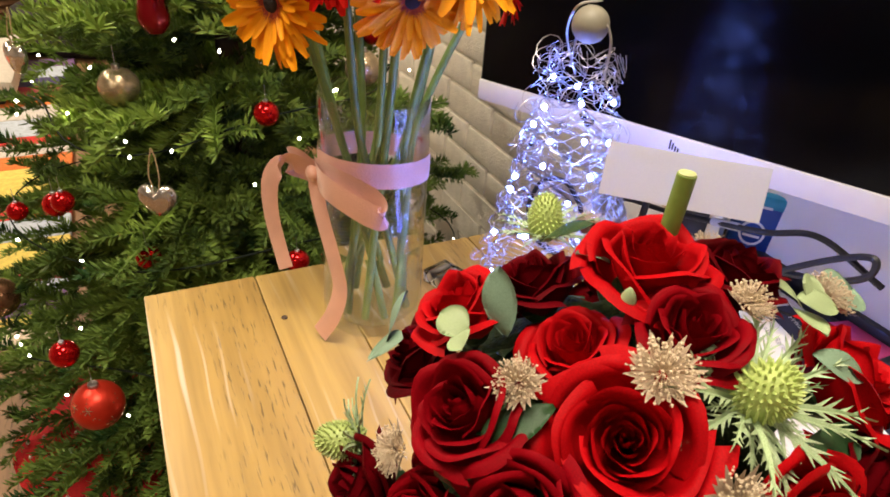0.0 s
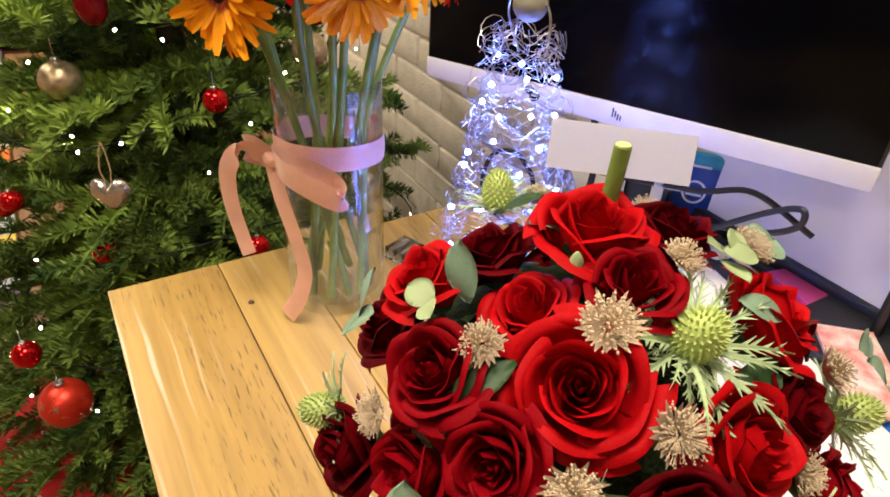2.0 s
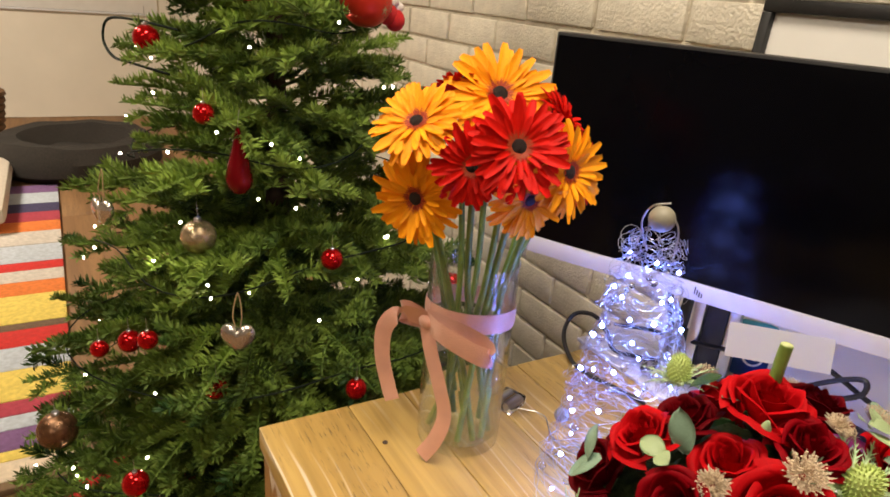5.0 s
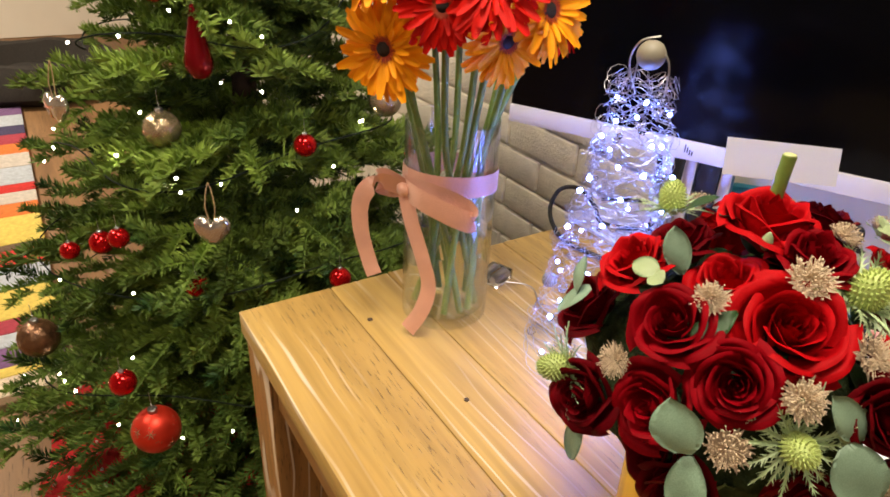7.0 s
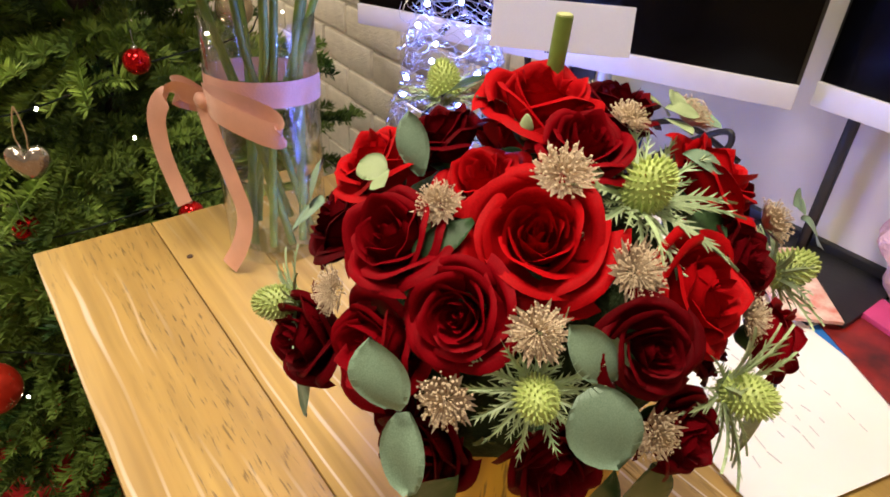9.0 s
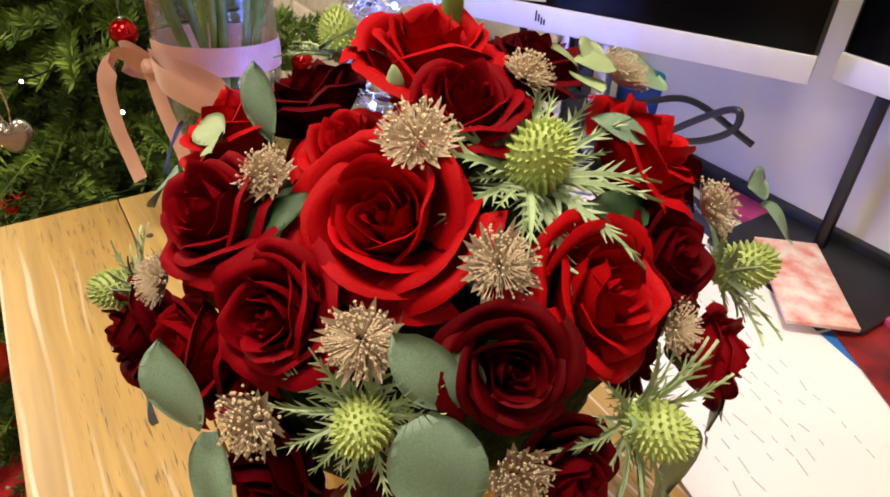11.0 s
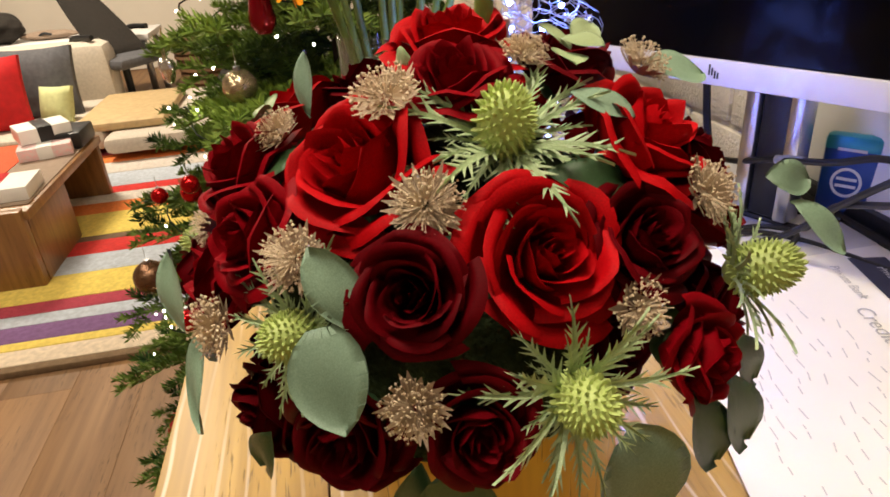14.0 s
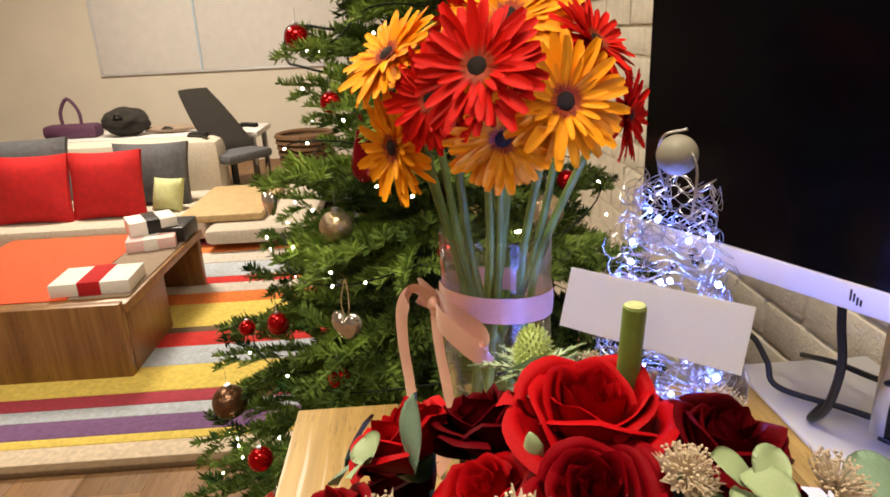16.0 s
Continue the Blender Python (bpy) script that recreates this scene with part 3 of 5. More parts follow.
EUC = "grey-green eucalyptus leaf"
for p, ln, me, dn, up in (((0.530, 0.094, 0.969), 0.031, ROUND, (-0.3, -0.4, 1), 0.2), ((0.543, 0.096, 0.936), 0.038, OVAL, (0.1, 0.2, -1), 0.2), ((0.577, 0.151, 0.986), 0.031, OVAL, (-0.3, -0.6, 1), 0.25), ((0.592, 0.146, 0.965), 0.033, ROUND, (0.2, 0.3, -1), 0.2),
                          ((0.428, 0.117, 0.977), 0.029, OVAL, (0, 0.3, -1), 0.2), ((0.424, 0.124, 0.990), 0.026, OVAL, (-0.6, 0, 1), 0.3), ((0.474, 0.088, 0.914), 0.03, OVAL, (0, -0.3, -1), 0.2), ((0.469, 0.149, 1.022), 0.029, OVAL, (-0.3, -0.3, 1), 1.4),
                          ((0.565, 0.305, 0.995), 0.024, OVAL, (0.1, 0.8, 0.1), 0.4), ((0.573, 0.314, 0.979), 0.031, OVAL, (0.3, 0.9, -0.5), 0.4), ((0.604, 0.238, 0.915), 0.042, ROUND, (0, 0.3, -1), 0.2), ((0.512, 0.290, 1.022), 0.027, ROUND, (0, 1, 0.3), 0.5),
                          ((0.468, 0.191, 1.033), 0.018, OVAL, (-0.2, -1, 0.2), 0.5), ((0.545, 0.245, 1.022), 0.024, OVAL, (0.5, 0.9, -0.2), 0.2)):
    leaf(p, ln, me, dn, up, label=EUC)
for p, ln, dn in (((0.529, 0.243, 1.038), 0.016, (0.5, 0.8, 0)), ((0.522, 0.236, 1.039), 0.015, (-0.2, -0.8, 0.3)), ((0.532, 0.237, 1.034), 0.016, (0.9, -0.1, -0.4)), ((0.523, 0.246, 1.040), 0.014, (-0.6, 0.6, 0.3)),
                  ((0.464, 0.133, 1.012), 0.017, (-0.9, -0.3, 0.1)), ((0.474, 0.131, 1.011), 0.014, (0.8, -0.5, 0.3)), ((0.576, 0.160, 0.978), 0.022, (0.2, 0.1, 1))):
    leaf(p, ln, FRESH, dn, 0.3, 0.008, "young pale green eucalyptus leaf")
for p, ln, dn in (((0.602, 0.265, 0.925), 0.04, (0, 0.4, -1)), ((0.597, 0.280, 0.925), 0.042, (0, 0.5, -1)), ((0.583, 0.290, 0.935), 0.035, (0.2, 0.7, -0.6)), ((0.444, 0.193, 1.036), 0.026, (0.1, 0.7, 0.6)),
                  ((0.512, 0.132, 1.005), 0.03, (0, -1, 0)), ((0.545, 0.110, 0.900), 0.036, (-0.2, -0.6, -1)), ((0.590, 0.165, 0.905), 0.036, (0.2, -0.2, -1)), ((0.562, 0.235, 1.005), 0.03, (0.3, 0.9, 0))):
    leaf(p, ln, POINTED, dn, 0.15, 0.002, "dark green pointed rose leaf")
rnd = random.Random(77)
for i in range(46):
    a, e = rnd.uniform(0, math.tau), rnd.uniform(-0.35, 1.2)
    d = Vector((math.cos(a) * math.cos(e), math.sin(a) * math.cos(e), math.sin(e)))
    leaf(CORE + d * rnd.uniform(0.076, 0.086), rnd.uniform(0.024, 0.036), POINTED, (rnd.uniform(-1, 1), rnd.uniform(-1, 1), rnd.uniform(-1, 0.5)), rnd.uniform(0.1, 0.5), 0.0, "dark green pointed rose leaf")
BROAD = leaf_mesh("leaf", 1.0, 0.8, "leaf_dark", 0.2)
leaf((0.600, 0.178, 0.909), 0.037, BROAD, (0.1, 0, -1), 0.1, 0.002, "broad dark green leaf hanging over the pot")

# sea holly: a bumpy head in a ruff of spiny bracts
V, F = [], []
n = 190
for i in range(n):
    y = 1 - 1.75 * (i + 0.5) / n
    a = i * 2.399963
    rr = math.sqrt(max(0, 1 - y * y))
    d = Vector((rr * math.cos(a), rr * math.sin(a), y))
    c = Vector((d.x, d.y, d.z * 1.5))
    t1 = d.orthogonal().normalized()
    t2 = d.cross(t1)
    k = len(V)
    V += [tuple(c * 0.9 + t1 * 0.075), tuple(c * 0.9 + t2 * 0.075), tuple(c * 0.9 - t1 * 0.075), tuple(c * 0.9 - t2 * 0.075), tuple(c + d * 0.16)]
    V += [tuple(c + d * 0.05 + t1 * 0.06), tuple(c + d * 0.05 + t2 * 0.06), tuple(c + d * 0.05 - t1 * 0.06), tuple(c + d * 0.05 - t2 * 0.06)]
    for q in range(4):
        F += [(k + q, k + (q + 1) % 4, k + 5 + (q + 1) % 4, k + 5 + q), (k + 5 + q, k + 5 + (q + 1) % 4, k + 4)]
n0 = len(V)
seg, rings = 14, 9
for j in range(rings + 1):
    for i in range(seg):
        th, ph = math.pi * j / rings, math.tau * i / seg
        V.append((0.92 * math.sin(th) * math.cos(ph), 0.92 * math.sin(th) * math.sin(ph), 1.38 * math.cos(th)))
for j in range(rings):
    for i in range(seg):
        a, b = n0 + j * seg + i, n0 + j * seg + (i + 1) % seg
        F.append((a, b, b + seg, a + seg))
HEAD = raw_mesh("head", V, F, M["thistle_head"])


def bract_mesh(seed):
    """A stiff narrow bract with long spines raked toward its tip."""
    rnd = random.Random(seed)
    V, F = [], []
    n = 9
    for i in range(n + 1):
        v = i / n
        z = 0.34 * v - 0.3 * v * v
        w = 0.031 * (1 - v) ** 0.6 * (0.7 + 0.75 * math.sin(math.pi * min(1, v * 1.1)))
        V += [(v, -w, z + 0.012), (v, 0, z - 0.012), (v, w, z + 0.012)]
        if i:
            a = len(V) - 6
            F += [(a, a + 1, a + 4, a + 3), (a + 1, a + 2, a + 5, a + 4)]
    for q in range(6):
        v = 0.22 + 0.12 * q + rnd.uniform(-0.03, 0.03)
        z = 0.34 * v - 0.3 * v * v
        w = 0.031 * (1 - v) ** 0.6 * (0.7 + 0.75 * math.sin(math.pi * min(1, v * 1.1)))
        for s in (-1, 1):
            sp = rnd.uniform(0.06, 0.16) * (1.1 - v * 0.8)
            k = len(V)
            V += [(v - 0.045, s * w * 0.8, z + 0.01), (v + 0.02, s * w * 0.8, z + 0.01), (v + 0.05 + sp * 0.8, s * (w + sp), z + sp * rnd.uniform(-0.3, 0.8))]
            F.append((k, k + 1, k + 2))
    n = len(V)
    V += [(x, y, z - 0.008) for x, y, z in V]
    F += [tuple(i + n for i in f[::-1]) for f in F]
    return raw_mesh("bract", V, F, M["thistle_bract"])


BRACTS = [bract_mesh(k) for k in range(3)]


def sea_holly(p, r, ruff, seed, dirn=None):
    rnd = random.Random(seed)
    p = Vector(p)
    d = Vector(dirn).normalized() if dirn else (p - CORE).normalized()
    ob = placed("sea_holly", HEAD, arrangement, Matrix.Translation(p - A0 + d * r * 0.5) @ frame_of(d, rnd.uniform(0, 6)) @ Matrix.Scale(r, 4), "pale green sea holly thistle with spiny bracts")
    n = 26
    for i in range(n):
        a = math.tau * i / n + rnd.uniform(-0.15, 0.15)
        ln = ruff / r * (rnd.uniform(0.8, 1.05) if i % 2 else rnd.uniform(0.45, 0.75))
        placed("bract", BRACTS[i % 3], ob, Matrix.Rotation(a, 4, "Z") @ Matrix.Translation((0.35, 0, -1.05)) @ Matrix.Rotation(rnd.uniform(-0.5, 0.1), 4, "Y") @ Matrix.Scale(ln, 4))


sea_holly((0.542, 0.213, 1.018), 0.0104, 0.047, 1, (0.45, -0.05, 0.9))
sea_holly((0.417, 0.201, 1.024), 0.0086, 0.028, 2, (-0.2, 0, 1))
sea_holly((0.449, 0.089, 0.950), 0.0084, 0.028, 3, (-0.45, -1, 0.15))
sea_holly((0.570, 0.134, 0.968), 0.0082, 0.032, 4)
sea_holly((0.607, 0.217, 0.953), 0.0090, 0.038, 5)
sea_holly((0.579, 0.289, 0.970), 0.0092, 0.030, 6, (0.5, 0.8, 0.35))

# astrantia: a pincushion of florets on a papery collar
def pincushion(seed, n, pad):
    rnd = random.Random(seed)
    V, F = [], []
    for i in range(n):
        y = 1 - 0.92 * (i + 0.5) / n
        a = i * 2.399963 + rnd.uniform(-0.2, 0.2)
        rr = math.sqrt(1 - y * y)
        d = Vector((rr * math.cos(a), rr * math.sin(a), y * 0.85 + rnd.uniform(-0.05, 0.05)))
        L = rnd.uniform(0.66, 1.08)
        t1 = d.orthogonal().normalized()
        t2 = d.cross(t1)
        k = len(V)
        w = 0.016
        V += [tuple(d * 0.2 + t1 * w), tuple(d * 0.2 - t1 * w), tuple(d * L - t1 * w), tuple(d * L + t1 * w)]
        F.append((k, k + 1, k + 2, k + 3))
        k = len(V)
        s = pad * rnd.uniform(0.7, 1.2)
        V += [tuple(d * (L - s)), tuple(d * L + t1 * s), tuple(d * L + t2 * s), tuple(d * L - t1 * s), tuple(d * L - t2 * s), tuple(d * (L + s))]
        for q in range(4):
            F += [(k, k + 1 + (q + 1) % 4, k + 1 + q), (k + 5, k + 1 + q, k + 1 + (q + 1) % 4)]
    return raw_mesh("florets", V, F, M["astrantia"])


def collar(seed):
    rnd = random.Random(seed)
    V, F = [], []
    for i in range(20):
        a = math.tau * i / 20 + rnd.uniform(-0.1, 0.1)
        L, z1 = rnd.uniform(0.9, 1.22), rnd.uniform(0.0, 0.45)
        k = len(V)
        for r, w, z in ((0.2, 0.06, -0.25), (0.7, 0.13, -0.1 + z1 * 0.4), (L, 0.01, z1)):
            for s in (-1, 1):
                V.append((r * math.cos(a) - s * w * math.sin(a), r * math.sin(a) + s * w * math.cos(a), z))
        F += [(k, k + 1, k + 3, k + 2), (k + 2, k + 3, k + 5, k + 4)]
    return raw_mesh("collar", V, F, M["astrantia_bract"])


PINS = [pincushion(1, 200, 0.058), pincushion(2, 160, 0.066), pincushion(3, 230, 0.052)]
COLLARS = [collar(1), collar(2)]
ASTR = (((0.503, 0.136, 1.016), 0.0118), ((0.530, 0.175, 1.031), 0.0148), ((0.569, 0.180, 1.006), 0.0142), ((0.563, 0.138, 0.992), 0.0135), ((0.551, 0.107, 0.965), 0.0132), ((0.480, 0.099, 0.973), 0.0122), ((0.571, 0.273, 0.998), 0.0135),
        ((0.517, 0.274, 1.029), 0.0135), ((0.602, 0.167, 0.957), 0.0125), ((0.590, 0.242, 0.970), 0.0125), ((0.516, 0.228, 1.037), 0.0118), ((0.42, 0.226, 1.018), 0.012), ((0.462, 0.265, 1.022), 0.012))
for i, (p, r) in enumerate(ASTR):
    p = Vector(p)
    d = (p - CORE).normalized()
    ob = placed("astrantia", PINS[i % 3], arrangement, Matrix.Translation(p - A0 + d * 0.002) @ frame_of(d, i * 1.7) @ Matrix.Scale(r * 0.84, 4), "dusty pink and cream astrantia flower")
    placed("collar", COLLARS[i % 2], ob, Matrix.Identity(4))
# a closed bud, a cut stem and the card
bm = bmesh.new()
add_ball(bm, (0, 0, 0), 0.0034, 12, 10, (1, 1, 2.0))
for v in bm.verts:
    v.co.x *= 1 - 60 * max(0, v.co.z)
    v.co.y *= 1 - 60 * max(0, v.co.z)
bud = part("bud", bm, M["leaf_fresh"], arrangement, "closed green rose bud")
bud.matrix_basis = Matrix.Translation(Vector((0.496, 0.186, 1.037)) - A0) @ pose(0, 0, 0, 10, 8, 0)
bm = bmesh.new()
tube(bm, [Vector(p) - A0 for p in ((0.471, 0.2235, 1.01), (0.4715, 0.225, 1.05), (0.472, 0.226, 1.074))], 0.0042, 12)
stalk = part("cut_stem", bm, M["stem_green"], arrangement, "thick cut green stem")
bm = bmesh.new()
lathe(bm, ((0.0037, 0.0), (0.0037, 0.0008), (0, 0.001)), 12, Vector((0.472, 0.226, 1.074)) - A0)
part("cut_face", bm, M["cut_end"], stalk)

card = thing("gift_card", (0.466, 0.232, 1.055), "small blank white gift card standing in the flowers", "card", turn=49)
bm = bmesh.new()
add_box(bm, (-0.034, -0.0004, -0.0005), (0.034, 0.0004, 0.023), 0, pose(0, 0, 0, -22, 1, 0))
part("sheet", bm, M["card_white"], card)
bm = bmesh.new()
tube(bm, [(0.004, 0.002, -0.01), (0.002, 0.003, -0.04), (0, 0.0, -0.075)], 0.0011, 6)
part("pick", bm, M["white_plastic"], card)

# ---------------------------------------------------------------- vase with gerberas
VC = Vector((0.108, 0.222, 0.75))
vase = thing("glass_vase", VC, "clear glass cylinder vase tied with a pink satin bow", "vase")
bm = bmesh.new()
lathe(bm, ((0, 0), (0.047, 0), (0.051, 0.004), (0.0515, 0.12), (0.0515, 0.242), (0.0507, 0.2435), (0.0497, 0.242), (0.0492, 0.12), (0.0485, 0.018), (0.044, 0.012), (0, 0.012)), 64)
g = part("glass", bm, M["glass"], vase)
g.visible_shadow = False
bm = bmesh.new()
lathe(bm, ((0, 0.0125), (0.0435, 0.0125), (0.048, 0.0185), (0.0486, 0.095), (0, 0.0945)), 48)
w = part("water", bm, M["water"], vase)
w.visible_shadow = False


def ribbon(bm, pts, width, up=(0, 0, 1), twist=0.0):
    P = smooth_path(pts, 8)
    n = len(P)
    rows = []
    for i, p in enumerate(P):
        d = (P[min(i + 1, n - 1)] - P[max(i - 1, 0)]).normalized()
        u = Vector(up) if not callable(up) else Vector(up(i / (n - 1)))
        u = (u - d * u.dot(d)).normalized()
        u = Matrix.Rotation(twist * i / n, 3, d) @ u
        k = d.cross(u) * 0.0008
        rows.append([bm.verts.new(p + u * width * s + k * (1 - 4 * s * s)) for s in (-0.5, -0.25, 0, 0.25, 0.5)])
    for a, b in zip(rows, rows[1:]):
        for q in range(4):
            bm.faces.new((a[q], a[q + 1], b[q + 1], b[q]))


def on_vase(a, z, r=0.0528):
    return Vector((r * math.cos(radians(a)), r * math.sin(radians(a)), z))


KNOT = on_vase(-92, 0.170, 0.056)
bm = bmesh.new()
ribbon(bm, [on_vase(-92 + k * 30, 0.178 + 0.006 * math.sin(radians(k * 30 + 40)), 0.0527) for k in range(13)], 0.024)
bow = part("ribbon_band", bm, M["satin"], vase, "pink satin ribbon band")
bm = bmesh.new()
ribbon(bm, [KNOT, on_vase(-60, 0.170, 0.064), on_vase(-28, 0.160, 0.073), on_vase(-14, 0.156, 0.078), on_vase(-18, 0.166, 0.068), on_vase(-50, 0.178, 0.060), KNOT + Vector((0, 0, 0.004))], 0.024)
ribbon(bm, [KNOT, KNOT + Vector((-0.018, -0.012, 0.008)), KNOT + Vector((-0.034, -0.016, 0.0)), KNOT + Vector((-0.036, -0.002, -0.012)), KNOT + Vector((-0.014, 0.002, -0.004)), KNOT], 0.022)
part("bow_loop", bm, M["satin"], vase)
bm = bmesh.new()
ribbon(bm, [KNOT, KNOT + Vector((-0.022, -0.020, 0.004)), KNOT + Vector((-0.037, -0.034, -0.018)), KNOT + Vector((-0.038, -0.036, -0.055)), KNOT + Vector((-0.026, -0.032, -0.092)), KNOT + Vector((-0.016, -0.030, -0.108))], 0.022, (0.75, 0.5, 0.5))
part("ribbon_tail", bm, M["satin"], vase)
bm = bmesh.new()
ribbon(bm, [KNOT + Vector((0.002, -0.002, 0)), on_vase(-76, 0.138, 0.0585), on_vase(-58, 0.098, 0.0605), on_vase(-50, 0.066, 0.0625), on_vase(-56, 0.034, 0.066), on_vase(-68, 0.006, 0.071)], 0.019, (0.85, 0.5, 0.2))
part("ribbon_tail", bm, M["satin"], vase)
bm = bmesh.new()
add_ball(bm, KNOT + Vector((0, -0.002, 0)), 0.0085, 14, 10, (1.2, 0.8, 0.9))
part("ribbon_knot", bm, M["satin"], vase)


def strap_petal(length, width, bend, mat, seed):
    rnd = random.Random(seed)
    nv, V, F = 7, [], []
    tw = rnd.uniform(-0.25, 0.25)
    for j in range(nv):
        v = j / (nv - 1)
        h = width / 2 * (0.45 + 0.75 * math.sin(math.pi * min(0.93, 0.12 + 0.75 * v)) - (0.22 if j == nv - 1 else 0))
        z = bend * v * v + 0.08 * v
        for u in (-1, -0.5, 0, 0.5, 1):
            V.append((v, u * h, z + 0.35 * abs(u) * h + tw * u * h * v))
    for j in range(nv - 1):
        for i in range(4):
            a = j * 5 + i
            F.append((a, a + 1, a + 6, a + 5))
    return raw_mesh("petal", V, F, M[mat], True)


GP = {}
for mat in ("gerbera_orange", "gerbera_red"):
    GP[mat] = [strap_petal(1, 0.2, b, mat, 70 + k) for k, b in enumerate((-0.1, -0.02, -0.2, 0.06))]
bm = bmesh.new()
add_ball(bm, (0, 0, 0), 1, 18, 8, (1, 1, 0.45))
EYE_ = mesh_of("eye", bm, M["gerbera_eye"])
FR = {}
for mat in ("gerbera_fringe", "gerbera_red"):
    V, F = [], []
    rnd = random.Random(3)
    for i in range(220):
        a = rnd.uniform(0, math.tau)
        r0, r1 = rnd.uniform(0.75, 1.2), rnd.uniform(1.3, 2.2)
        w, z = 0.05, rnd.uniform(0.1, 0.5)
        ca, sa = math.cos(a), math.sin(a)
        k = len(V)
        V += [(r0 * ca - w * sa, r0 * sa + w * ca, 0.05), (r0 * ca + w * sa, r0 * sa - w * ca, 0.05), (r1 * ca, r1 * sa, z)]
        F.append((k, k + 1, k + 2))
    FR[mat] = raw_mesh("fringe", V, F, M[mat])


def gerbera(p, d, mat, r, foot, seed, droop=0.0):
    rnd = random.Random(seed)
    p, d = Vector(p), Vector(d).normalized()
    colour = "orange" if mat == "gerbera_orange" else "scarlet red"
    root = tagged(new("gerbera"), f"{colour} gerbera with dark eye, standing in the glass vase", "flower", "gerberas in the vase")
    root.matrix_basis = Matrix.Translation(p)
    head = frame_of(d, rnd.uniform(0, 6))
    e = placed("eye", EYE_, root, Matrix.Translation(d * r * 0.06) @ head @ Matrix.Scale(r * 0.15, 4), "dark brown eye")
    placed("fringe", FR["gerbera_fringe"], root, Matrix.Translation(d * r * 0.07) @ head @ Matrix.Scale(r * 0.155, 4))
    for ring, (n, ln, tilt, r0) in enumerate(((28, 0.86, 0.03, 0.14), (24, 0.74, -0.14, 0.15), (18, 0.46, -0.36, 0.16))):
        for i in range(n):
            a = math.tau * (i + 0.5 * ring) / n + rnd.uniform(-0.08, 0.08)
            m = head @ Matrix.Rotation(a, 4, "Z") @ Matrix.Translation((r * r0, 0, 0.0008 * ring)) @ Matrix.Rotation(tilt + rnd.uniform(-0.14, 0.14) + droop, 4, "Y") @ Matrix.Rotation(rnd.uniform(-0.3, 0.3), 4, "X") @ Matrix.Scale(r * ln * rnd.uniform(0.9, 1.08), 4)
            placed("petal", GP[mat][rnd.randrange(4)], root, m)
    bm = bmesh.new()
    lathe(bm, ((0.0, -r * 0.24), (r * 0.08, -r * 0.22), (r * 0.2, -r * 0.06), (r * 0.18, 0)), 12)
    bmesh.ops.transform(bm, matrix=head, verts=bm.verts)
    part("calyx", bm, M["stem_green"], root)
    foot = Vector(foot)
    lip = Vector((VC.x + (p.x - VC.x) * 0.42, VC.y + (p.y - VC.y) * 0.42, 0.965)) - p
    if (lip + p - VC).to_2d().length > 0.04:
        q = (lip + p - VC).to_2d().normalized() * 0.04
        lip = Vector((VC.x + q.x, VC.y + q.y, 0.965)) - p
    end = VC + foot - p
    bm = bmesh.new()
    tube(bm, smooth_path([-d * r * 0.2, -d * r * 0.55 + Vector((0, 0, -0.012)), lip, (lip + end) / 2 + Vector((0, 0, 0.01)), end], 6), 0.0034, 10, 1.15)
    part("stem", bm, M["stem_green"], root)


O, R = "gerbera_orange", "gerbera_red"
for i, (p, d, mat, r) in enumerate((((0.115, 0.137, 1.072), (0.55, -0.8, -0.02), O, 0.050), ((0.105, 0.137, 1.147), (0.42, -0.6, 0.72), O, 0.049), ((0.094, 0.239, 1.172), (0.72, -0.28, 0.6), O, 0.060), ((0.163, 0.169, 1.116), (0.75, -0.62, 0.1), R, 0.042),
                                    ((0.187, 0.203, 1.139), (0.84, -0.32, 0.42), R, 0.052), ((0.193, 0.219, 1.088), (0.93, -0.06, -0.12), O, 0.044), ((0.191, 0.265, 1.112), (0.93, 0.16, 0.22), O, 0.050), ((0.130, 0.303, 1.151), (0.5, 0.55, 0.6), R, 0.044),
                                    ((0.144, 0.328, 1.094), (0.5, 0.85, 0.0), R, 0.040), ((0.044, 0.153, 1.094), (-0.35, -0.85, 0.1), R, 0.042), ((0.046, 0.217, 1.169), (-0.5, -0.05, 0.85), R, 0.044))):
    a = i * 2.4
    gerbera(p, d, mat, r, (0.034 * math.cos(a), 0.034 * math.sin(a), 0.016), 300 + i)

# ---------------------------------------------------------------- wire cone with cold white lights
wire_tree = thing("wire_light_cone", (0.272, 0.319, 0.75), "silver curled wire cone with glowing cold white lights and beads", "decoration")


def cone_r(z):
    return 0.077 - 0.055 * z / 0.305


